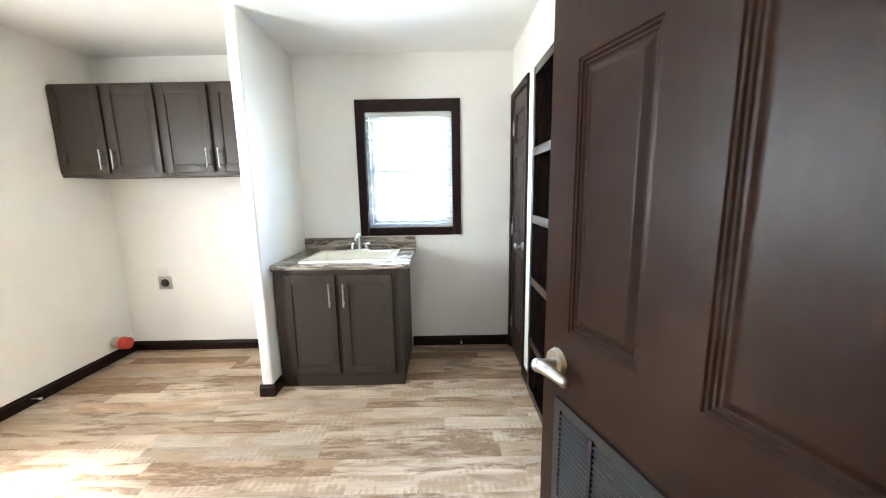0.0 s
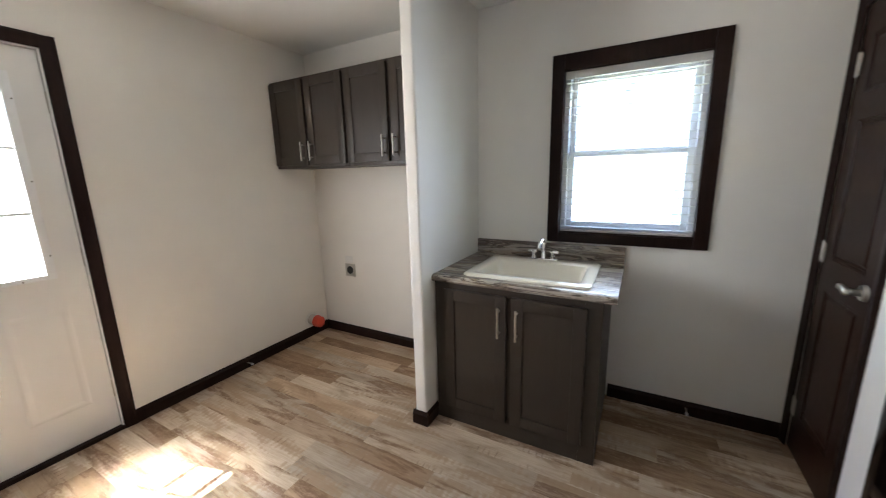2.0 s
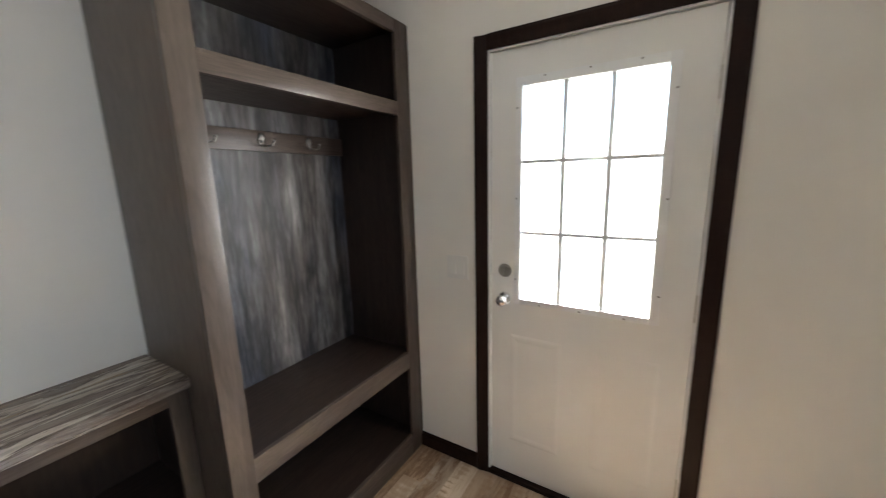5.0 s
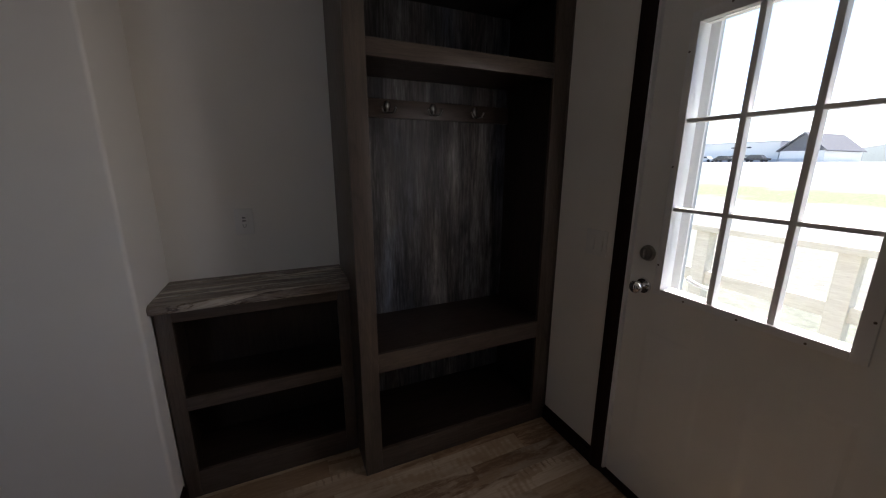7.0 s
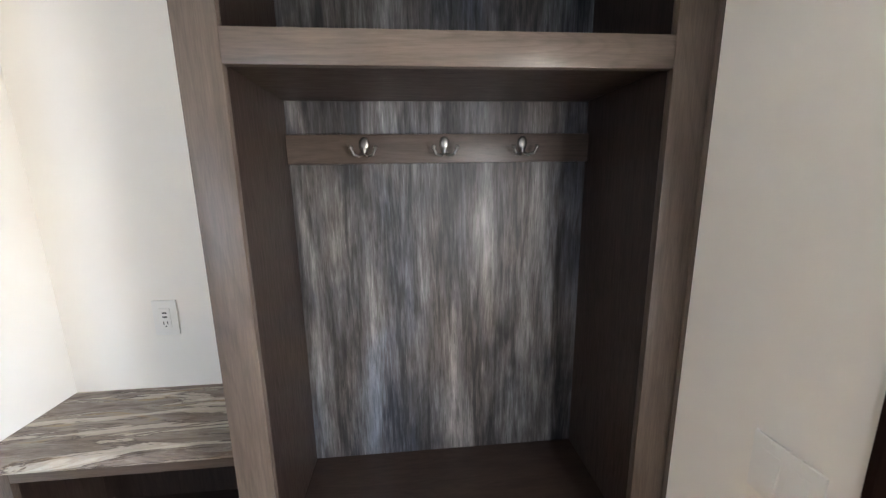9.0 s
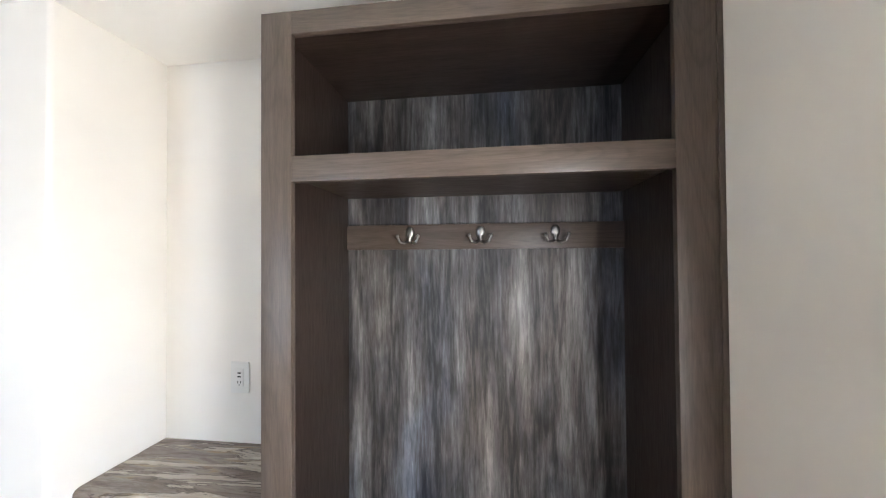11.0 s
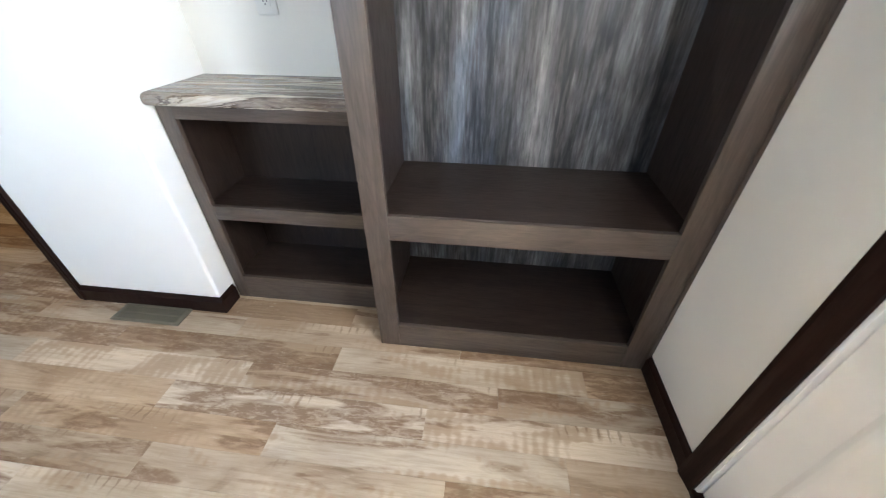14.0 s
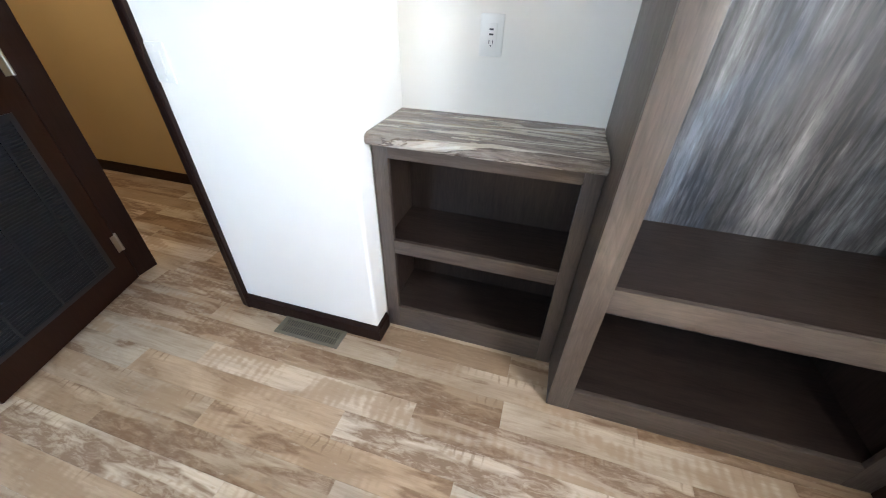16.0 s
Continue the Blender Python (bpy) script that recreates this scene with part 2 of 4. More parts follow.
def streaked_panel():
    """Distressed vertical boards in grey, blue-black, cream and rust streaks."""
    m, n, l, b = material("streaked_panel")
    v = mapped(n, l, (1, 1, 1))
    a = n.new("ShaderNodeMapping")
    a.inputs["Scale"].default_value = (15, 1, 1.25)
    l.new(v, a.inputs["Vector"])
    s1 = noise_tex(n, l, a.outputs[0], 1.0, 7, 0.68, 0.25)
    c = n.new("ShaderNodeMapping")
    c.inputs["Scale"].default_value = (85, 1, 8.0)
    l.new(v, c.inputs["Vector"])
    s2 = noise_tex(n, l, c.outputs[0], 1.0, 5, 0.65, 0.3)
    add = n.new("ShaderNodeMath")
    add.operation = "MULTIPLY_ADD"
    add.inputs[1].default_value = 0.36
    l.new(s2, add.inputs[0])
    h = n.new("ShaderNodeMath")
    h.operation = "MULTIPLY"
    h.inputs[1].default_value = 0.64
    l.new(s1, h.inputs[0])
    l.new(h.outputs[0], add.inputs[2])
    r = ramp(n, [(0.32, (0.010, 0.010, 0.012)), (0.42, (0.034, 0.033, 0.035)), (0.47, (0.074, 0.069, 0.064)),
                 (0.53, (0.125, 0.123, 0.122)), (0.61, (0.225, 0.224, 0.222)), (0.70, (0.35, 0.345, 0.335))])
    l.new(add.outputs[0], r.inputs[0])
    # blue-grey drift at one scale, rust at another
    d = n.new("ShaderNodeMapping")
    d.inputs["Scale"].default_value = (5, 1, 1.2)
    l.new(v, d.inputs["Vector"])
    tint = ramp(n, [(0.36, (0.80, 0.91, 1.12)), (0.50, (0.97, 0.98, 1.0)), (0.68, (1.03, 0.955, 0.90))])
    l.new(noise_tex(n, l, d.outputs[0], 1.0, 3), tint.inputs[0])
    mul = n.new("ShaderNodeMixRGB")
    mul.blend_type = "MULTIPLY"
    mul.inputs[0].default_value = 1.0
    l.new(r.outputs[0], mul.inputs[1])
    l.new(tint.outputs[0], mul.inputs[2])
    e = n.new("ShaderNodeMapping")
    e.inputs["Scale"].default_value = (7, 1, 2.6)
    l.new(v, e.inputs["Vector"])
    blot = ramp(n, [(0.36, (0.34, 0.36, 0.41)), (0.48, (0.80, 0.80, 0.82)), (0.64, (1.22, 1.21, 1.20))])
    l.new(noise_tex(n, l, e.outputs[0], 1.0, 4, 0.6, 0.5), blot.inputs[0])
    m2 = n.new("ShaderNodeMixRGB")
    m2.blend_type = "MULTIPLY"
    m2.inputs[0].default_value = 0.9
    l.new(mul.outputs[0], m2.inputs[1])
    l.new(blot.outputs[0], m2.inputs[2])
    # narrow boards: each strip a little lighter or darker than the next
    strip = n.new("ShaderNodeTexVoronoi")
    strip.voronoi_dimensions = "1D"
    strip.inputs["Scale"].default_value = 24.0
    sx = n.new("ShaderNodeSeparateXYZ")
    l.new(v, sx.inputs[0])
    sway = math_node(n, l, "MULTIPLY_ADD", noise_tex(n, l, stretched(n, l, v, (9, 1, 2.2)), 1.0, 3, 0.6), 0.02, sx.outputs["X"])
    l.new(sway, strip.inputs["W"])
    sv = n.new("ShaderNodeSeparateColor")
    l.new(strip.outputs["Color"], sv.inputs[0])
    st = ramp(n, [(0.0, (0.62, 0.62, 0.64)), (0.5, (0.96, 0.96, 0.96)), (1.0, (1.38, 1.37, 1.35))])
    l.new(sv.outputs[0], st.inputs[0])
    col = blend(n, l, 0.6, m2.outputs[0], st.outputs[0], "MULTIPLY")
    # pale and dark hairlines
    hair = noise_tex(n, l, stretched(n, l, v, (170, 1, 11)), 1.0, 4, 0.62, 0.3)
    hr = ramp(n, [(0.30, (0.45, 0.45, 0.47)), (0.40, (1, 1, 1)), (0.62, (1, 1, 1)), (0.72, (1.75, 1.72, 1.66))])
    l.new(hair, hr.inputs[0])
    col = blend(n, l, 0.75, col, hr.outputs[0], "MULTIPLY")
    l.new(col, b.inputs["Base Color"])
    b.inputs["Roughness"].default_value = 0.5
    bump(n, l, b, add.outputs[0], 0.15, 0.001)
    return m


def laminate():
    """Brown-grey laminate worktop: drawn-out cream islands edged in dark brown, thin veins along its length."""
    m, n, l, b = material("laminate")
    v = mapped(n, l, (1, 1, 1))
    base = noise_tex(n, l, stretched(n, l, v, (2.0, 11, 11)), 1.5, 6, 0.62, 1.2)
    r = ramp(n, [(0.28, (0.042, 0.032, 0.026)), (0.40, (0.125, 0.098, 0.080)), (0.50, (0.185, 0.150, 0.125)),
                 (0.58, (0.235, 0.198, 0.168)), (0.66, (0.26, 0.185, 0.115))])
    l.new(base, r.inputs[0])
    isl = noise_tex(n, l, stretched(n, l, v, (1.5, 13, 13)), 1.25, 7, 0.62, 1.8)
    edge = ramp(n, [(0.49, (0, 0, 0)), (0.515, (0.75, 0.75, 0.75)), (0.535, (0, 0, 0))])
    l.new(isl, edge.inputs[0])
    c = blend(n, l, edge.outputs[0], r.outputs[0], (0.028, 0.02, 0.017))
    fill = ramp(n, [(0.525, (0, 0, 0)), (0.555, (0.7, 0.7, 0.7)), (0.60, (0.45, 0.45, 0.45)), (0.65, (0.95, 0.95, 0.95))])
    l.new(isl, fill.inputs[0])
    c = blend(n, l, fill.outputs[0], c, (0.50, 0.445, 0.375))
    vein = noise_tex(n, l, stretched(n, l, v, (2.4, 30, 30)), 1.1, 5, 0.6, 2.4)
    vr = ramp(n, [(0.475, (0, 0, 0)), (0.49, (0.4, 0.4, 0.4)), (0.505, (0, 0, 0))])
    l.new(vein, vr.inputs[0])
    c = blend(n, l, vr.outputs[0], c, (0.36, 0.325, 0.285))
    l.new(c, b.inputs["Base Color"])
    b.inputs["Roughness"].default_value = 0.24
    b.inputs["Specular IOR Level"].default_value = 0.45
    return m


M_WALL = painted("wall_paint", (0.80, 0.768, 0.708), 0.75, 0.02, 160, 0.10)
M_HALL = painted("hall_paint", (0.56, 0.41, 0.20), 0.75, 0.02, 160, 0.10)
M_CEIL = painted("ceiling_paint", (0.84, 0.82, 0.77), 0.85, 0.02, 70, 0.35)
M_TRIM = wood("espresso_trim", (0.011, 0.0046, 0.0032), (0.021, 0.0090, 0.0062), 0.46, "z", 20, 6, 0.10, False, True, 0.16)
M_DOOR = wood("espresso_door", (0.0165, 0.0065, 0.0040), (0.0255, 0.0101, 0.0062), 0.34, "z", 22, 7, 0.14, True, False, 0.15)
M_CAB = wood("taupe_cabinet", (0.036, 0.0280, 0.0212), (0.046, 0.0360, 0.0275), 0.40, "z", 16, 6, 0.06, False)
M_CABX = wood("taupe_cabinet_rail", (0.036, 0.0280, 0.0212), (0.046, 0.0360, 0.0275), 0.40, "x", 16, 6, 0.06, False)
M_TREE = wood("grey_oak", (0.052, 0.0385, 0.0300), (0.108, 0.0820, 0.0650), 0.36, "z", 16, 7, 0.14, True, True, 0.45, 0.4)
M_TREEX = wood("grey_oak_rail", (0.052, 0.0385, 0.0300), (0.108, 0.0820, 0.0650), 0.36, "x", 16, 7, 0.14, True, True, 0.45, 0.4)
# the oak's copy for insides, darker and redder: their shade is in the colour
M_TREEIN = wood("grey_oak_laminate_shaded", (0.0145, 0.0091, 0.0069), (0.043, 0.0282, 0.0213), 0.38, "z", 12, 5, 0.08, True, True, 0.45, 0.5)
M_TREEINX = wood("grey_oak_laminate_shaded_shelf", (0.0145, 0.0091, 0.0069), (0.043, 0.0282, 0.0213), 0.38, "x", 12, 5, 0.08, True, True, 0.45, 0.5)
M_SHELF = wood("espresso_shelf", (0.010, 0.0062, 0.005), (0.026, 0.016, 0.012), 0.16, "z", 16, 6, 0.05, False, True, 0.5)
M_PANEL = streaked_panel()
M_LAM = laminate()
M_FLOOR = floor_material()
M_WHITE = painted("white_enamel", (0.80, 0.79, 0.76), 0.5, 0.015, 60, 0.05, gloss=0.3)
M_PLASTIC = painted("white_plastic", (0.75, 0.735, 0.695), 0.35, 0.01, 200, 0.02)
M_SINK = painted("cream_sink", (0.80, 0.745, 0.63), 0.12, 0.01, 200, 0.01, 0.5)
M_NICKEL = metal("satin_nickel", (0.54, 0.515, 0.47), 0.34)
M_HOOK = metal("dull_nickel", (0.36, 0.345, 0.32), 0.36)
M_CHROME = metal("chrome", (0.82, 0.82, 0.82), 0.08)
M_DARKMETAL = metal("dark_bronze", (0.16, 0.14, 0.12), 0.35)
M_BLACK = painted("black_plastic", (0.018, 0.018, 0.018), 0.4)
M_GRILLE = painted("dark_grille", (0.011, 0.013, 0.017), 0.35)
M_VENT = painted("vent_metal", (0.125, 0.108, 0.075), 0.45)
M_RED = painted("red_cap", (0.62, 0.07, 0.035), 0.4)
M_FOIL = painted("grey_duct", (0.45, 0.43, 0.40), 0.4)
M_GLASS = glass("clear_glass", (0.98, 1.0, 0.99))
M_VINYL = painted("white_vinyl", (0.82, 0.82, 0.82), 0.8, 0.01, gloss=0.08)
M_BLIND = painted("blind_slat", (0.66, 0.645, 0.62), 0.45, 0.01)
M_PAPER = backlit_paper()
M_INK = painted("printed_ink", (0.05, 0.05, 0.05), 0.7)
M_TIMBER = wood("pale_timber", (0.55, 0.50, 0.43), (0.74, 0.70, 0.63), 0.7, "y", 12, 5, 0.2)
M_SIDING = painted("white_siding", (0.84, 0.84, 0.83), 0.6, 0.03, 30, 0.05)
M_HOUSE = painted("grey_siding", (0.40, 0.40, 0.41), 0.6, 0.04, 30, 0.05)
M_ROOF = painted("grey_roof", (0.16, 0.16, 0.17), 0.8, 0.1, 40, 0.2)
M_STEEL = painted("pale_steel", (0.55, 0.58, 0.62), 0.5, 0.03)
M_DARKGLASS = painted("dark_pane", (0.06, 0.07, 0.08), 0.15)
M_CAR = painted("dark_car_paint", (0.05, 0.05, 0.06), 0.25)
M_TYRE = painted("tyre", (0.02, 0.02, 0.02), 0.8)
M_RUBBER = painted("white_rubber", (0.7, 0.7, 0.68), 0.6)
M_HILL = painted("far_woods", (0.17, 0.20, 0.19), 0.9, 0.3, 2, 0.5)


def ground_material():
    m, n, l, b = material("ground")
    v = mapped(n, l, (1, 1, 1))
    sep = n.new("ShaderNodeSeparateXYZ")
    l.new(v, sep.inputs[0])
    wob = noise_tex(n, l, v, 0.25, 4)
    add = n.new("ShaderNodeMath")
    add.operation = "MULTIPLY_ADD"
    add.inputs[1].default_value = 7.0
    l.new(wob, add.inputs[0])
    l.new(sep.outputs["X"], add.inputs[2])
    mr = n.new("ShaderNodeMapRange")
    mr.inputs["From Min"].default_value = -62
    mr.inputs["From Max"].default_value = 4
    l.new(add.outputs[0], mr.inputs["Value"])
    gravel, grass, dirt, lawn = (0.52, 0.505, 0.47), (0.27, 0.33, 0.16), (0.33, 0.315, 0.26), (0.25, 0.275, 0.19)
    r = ramp(n, [(0.0, gravel), (0.53, gravel), (0.57, grass), (0.64, grass), (0.68, gravel),
                 (0.74, gravel), (0.78, dirt), (0.86, dirt), (0.90, lawn), (1.0, lawn)])
    l.new(mr.outputs[0], r.inputs[0])
    g = ramp(n, [(0.3, (0.7, 0.7, 0.7)), (0.7, (1.15, 1.15, 1.15))])
    l.new(noise_tex(n, l, v, 6.0, 6, 0.7), g.inputs[0])
    mul = n.new("ShaderNodeMixRGB")
    mul.blend_type = "MULTIPLY"
    mul.inputs[0].default_value = 1
    l.new(r.outputs[0], mul.inputs[1])
    l.new(g.outputs[0], mul.inputs[2])
    l.new(mul.outputs[0], b.inputs["Base Color"])
    b.inputs["Roughness"].default_value = 0.95
    bump(n, l, b, noise_tex(n, l, v, 25.0, 5), 0.6, 0.03)
    return m


M_GROUND = ground_material()

# ---- mesh helpers ----


def box(bm, x0, x1, y0, y1, z0, z1, bevel=0.0, seg=2):
    m = Matrix.LocRotScale(((x0 + x1) / 2, (y0 + y1) / 2, (z0 + z1) / 2), None, (abs(x1 - x0), abs(y1 - y0), abs(z1 - z0)))
    geo = bmesh.ops.create_cube(bm, size=1.0, matrix=m)
    if bevel:
        edges = list({e for v in geo["verts"] for e in v.link_edges})
        bmesh.ops.bevel(bm, geom=edges, offset=bevel, segments=seg, profile=0.6, affect="EDGES")
    return bm


def rod(bm, a, b, r, r2=None, seg=14):
    a, b = Vector(a), Vector(b)
    d = b - a
    m = Matrix.Translation((a + b) / 2) @ d.to_track_quat("Z", "Y").to_matrix().to_4x4()
    bmesh.ops.create_cone(bm, cap_ends=True, segments=seg, radius1=r, radius2=r if r2 is None else r2, depth=d.length, matrix=m)
    return bm


def ball(bm, c, r, sx=1, sy=1, sz=1, seg=14):
    bmesh.ops.create_uvsphere(bm, u_segments=seg, v_segments=seg // 2 + 2, radius=1.0,
                              matrix=Matrix.LocRotScale(c, None, (r * sx, r * sy, r * sz)))
    return bm


def tube(bm, points, r, seg=10):
    """A round bar through points."""
    for a, b in zip(points, points[1:]):
        rod(bm, a, b, r, seg=seg)
    for p in points[1:-1]:
        ball(bm, p, r * 1.01, seg=10)
    return bm


def smooth(me, angle=40):
    for p in me.polygons:
        p.use_smooth = True
    me.set_sharp_from_angle(angle=radians(angle))


def part(name, bm, mat, parent=None, label="", shade=True):
    me = bpy.data.meshes.new(name)
    bmesh.ops.recalc_face_normals(bm, faces=bm.faces)
    bm.to_mesh(me)
    bm.free()
    me.materials.append(mat)
    if shade:
        smooth(me)
    ob = new(name, me)
    if parent:
        ob.parent = parent
    if label:
        ob["label"] = label
    return ob


def boxes(*args, bevel=0.0):
    bm = bmesh.new()
    for a in args:
        box(bm, *a, bevel=bevel)
    return bm


def thing(name, m, label, category, group="", kind=""):
    ob = new(name)
    ob.empty_display_size = 0.1
    ob.matrix_world = m
    return tagged(ob, label, category, group, kind)


def structure(name, bm, mat, label, category, parent=None):
    return tagged(part(name, bm, mat, parent, shade=name in ("wall_south", "wall_partition")), label, category, kind="structure")


def extruded(profile, axis, a, b):
    """A prism: profile in the two other axes' order, swept along axis from a to b."""
    bm = bmesh.new()
    ends = []
    for t in (a, b):
        row = []
        for u, w in profile:
            co = {"x": (t, u, w), "y": (u, t, w), "z": (u, w, t)}[axis]
            row.append(bm.verts.new(co))
        ends.append(row)
    k = len(profile)
    for i in range(k):
        bm.faces.new((ends[0][i], ends[0][(i + 1) % k], ends[1][(i + 1) % k], ends[1][i]))
    bm.faces.new(ends[0][::-1])
    bm.faces.new(ends[1])
    return bm


def casing_profile(u, v, w, d):
    """A colonial casing: w wide, d deep, as points."""
    return [(u, v), (u + w, v), (u + w, v + d * 0.95), (u + w * 0.8, v + d), (u + w * 0.55, v + d * 0.8),
            (u + w * 0.35, v + d * 0.75), (u + w * 0.15, v + d * 0.5), (u, v + d * 0.4)]

# ---- large structure ----
XL, XR, YF, YE, YR = -1.987, 1.285, 3.56, 0.675, 0.285   # left, right, far, entry wall, back of the recess
XC = -0.225                                              # side of the recess
H = 2.39
T = 0.10

structure("floor", boxes((-2.135, 4.3, -0.37, 3.70, -0.30, -0.0075)), M_TIMBER, "wooden subfloor under the vinyl planks", "floor")
floor = bpy.data.objects["floor"]
structure("ceiling", boxes((-2.135, 4.3, -0.37, 3.70, H, H + 0.12)), M_CEIL, "white textured plaster ceiling", "ceiling")
structure("wall_west", boxes((-2.135, XL, YR, 1.165, 0, H), (-2.135, XL, 2.005, 3.70, 0, H), (-2.135, XL, 1.165, 2.005, 2.045, H)),
          M_WALL, "cream painted outside wall around the garden door", "wall")
structure("wall_north", boxes((XL, 0.10, YF, 3.70, 0, H), (0.81, 1.80, YF, 3.70, 0, H), (0.10, 0.81, YF, 3.70, 0, 1.025),
                              (0.10, 0.81, YF, 3.70, 1.965, H)), M_WALL, "cream painted wall around the window", "wall")
RW = XR + T
structure("wall_east", boxes((XR, RW, 3.51, YF, 0, H), (XR, RW, 3.05, 3.51, 2.02, H), (XR, RW, 2.80, 3.05, 0, H),
                             (XR, RW, 2.18, 2.80, 2.01, H), (XR, RW, 2.01, 2.18, 0, H), (XR, RW, 1.39, 2.01, 2.02, H),
                             (XR, RW, YE, 1.39, 0, H)), M_WALL, "cream painted wall with closet doors and a shelf niche", "wall")
structure("wall_closets", boxes((1.70, 1.80, YE, YF, 0, H)), M_WALL, "plain wall behind the closets", "wall")


def rounded_corner(x, y, r, a0, a1, k=6):
    """Points of a rounded plaster edge round the centre x, y, from angle a0 to a1."""
    return [(x + r * math.cos(radians(a0 + (a1 - a0) * i / k)), y + r * math.sin(radians(a0 + (a1 - a0) * i / k))) for i in range(k + 1)]


# the wall's free end is a rounded corner
R = 0.014
end = extruded([(XC, YR), (-0.125, YR), (-0.125, YE - T), (0.495, YE - T), (0.495, YE)] + rounded_corner(XC + R, YE - R, R, 90, 180), "z", 0, H)
for b in ((0.495, 1.20, YE - T, YE, 2.05, H), (1.20, 4.3, YE - T, YE, 0, H), (XL - 0.15, -0.125, YR - T, YR, 0, H)):
    box(end, *b)
structure("wall_south", end,
          M_WALL, "cream painted wall with the doorway and a recess", "wall")
structure("wall_hall", boxes((-0.125, 4.3, -0.37, -0.27, 0, H), (4.2, 4.3, -0.27, YE - T, 0, H), (-0.125, -0.025, -0.27, YR - T, 0, H)),
          M_HALL, "tan painted hallway walls", "wall")
end = extruded([(-0.430, YF), (-0.503, YF)] + rounded_corner(-0.503 + R, 2.80 + R, R, 180, 270) + rounded_corner(-0.430 - R, 2.80 + R, R, 270, 360), "z", 0, H)
structure("wall_partition", end, M_WALL,
          "short cream partition beside the laundry alcove", "wall")


def baseboard(runs):
    """Dark boards along the walls: (axis, fixed, a, b, out) with out the way they face."""
    for axis, fixed, a, b, out in runs:
        d = 0.013 * out
        prof = [(fixed, 0.0), (fixed + d, 0.0), (fixed + d, 0.062), (fixed + d * 0.55, 0.072), (fixed + d * 0.3, 0.082), (fixed, 0.082)]
        if axis == "y":
            bm = extruded(prof, "y", a, b)
        else:
            bm = extruded(prof, "x", a, b)
        ob = part("baseboard", bm, M_TRIM, shade=False)
        tagged(ob, "dark espresso baseboard along the wall", "baseboard", kind="structure")


baseboard([("y", XL, 2.047, YF - 0.013, 1), ("y", XL, 0.768, 1.118, 1), ("x", YF, XL, -0.503, -1), ("y", -0.503, 2.80, YF - 0.013, -1),
           ("x", 2.80, -0.516, -0.417, -1), ("y", -0.430, 2.80, 2.925, 1), ("x", YF, 0.445, XR, -1), ("y", XR, 2.825, 2.985, -1),
           ("y", XR, 2.085, 2.155, -1), ("x", YE, XC - 0.013, 0.453, 1), ("y", XC, 0.585, YE, -1), ("x", -0.27, -0.02, 4.2, 1),
           ("x", YE - T, 1.242, 4.2, -1)])


def plain_casing(name, parts, label):
    t = thing(name, pose(0, 0, 0), label, "door frame", kind="structure")
    for n, prof, axis, a, b in parts:
        part(n, extruded(prof, axis, a, b), M_TRIM, t, shade=False)
    return t


def wall_casing_y(name, x, out, y0, y1, top, w, label, d=0.017, bottom=None):
    """Casing on a wall x = const around an opening y0..y1 and up to top (its inner edges)."""
    def p(u, du):
        return [(x, u), (x + out * d * 0.45, u), (x + out * d * 0.6, u + du * 0.2), (x + out * d * 0.75, u + du * 0.5),
                (x + out * d, u + du * 0.8), (x + out * d * 0.95, u + du), (x, u + du)]
    runs = [("casing_side", p(y0, -w), "z", bottom or 0.0, top + w), ("casing_side", p(y1, w), "z", bottom or 0.0, top + w),
            ("casing_head", p(top, w), "y", y0, y1)]
    return plain_casing(name, runs, label)


def wall_casing_x(name, y, out, x0, x1, top, w, label, d=0.017):
    def p(u, du):
        return [(u, y), (u, y + out * d * 0.45), (u + du * 0.2, y + out * d * 0.6), (u + du * 0.5, y + out * d * 0.75),
                (u + du * 0.8, y + out * d), (u + du, y + out * d * 0.95), (u + du, y)]
    head = [(b, a) for a, b in p(top, w)]
    runs = [("casing_side", p(x0, -w), "z", 0.0, top + w), ("casing_side", p(x1, w), "z", 0.0, top + w),
            ("casing_head", head, "x", x0, x1)]
    return plain_casing(name, runs, label)


wall_casing_y("door_1_casing", XL, 1, 1.18, 1.99, 2.022, 0.058, "dark espresso casing around the white garden door", 0.018)
wall_casing_x("door_2_casing", YE, 1, 0.503, 1.190, 2.04, 0.05, "dark espresso casing around the doorway")
wall_casing_x("door_2_casing_hall", YE - T, -1, 0.503, 1.190, 2.04, 0.05, "dark espresso casing on the hall side")
wall_casing_y("door_3_casing", XR, -1, 3.045, 3.50, 2.015, 0.045, "dark espresso casing around the narrow closet door")
wall_casing_y("door_4_casing", XR, -1, 1.395, 2.00, 2.015, 0.05, "dark espresso casing around the louvred door")

jamb = thing("door_2_jamb", pose(0, 0, 0), "dark espresso jamb lining the doorway", "door frame", kind="structure")
part("jamb_side", boxes((0.4945, 0.510, YE - T - 0.002, YE + 0.002, 0, 2.05)), M_TRIM, jamb)
part("jamb_side", boxes((1.176, 1.2005, YE - T - 0.002, YE + 0.002, 0, 2.05)), M_TRIM, jamb)
part("jamb_head", boxes((0.510, 1.176, YE - T - 0.002, YE + 0.002, 2.035, 2.0505)), M_TRIM, jamb)

structure("roof_eave", boxes((-2.43, -2.136, -0.45, 3.78, H + 0.02, H + 0.14), bevel=0.004), M_VINYL, "white soffit and fascia of the roof overhang", "roof")

# ---- doors ----


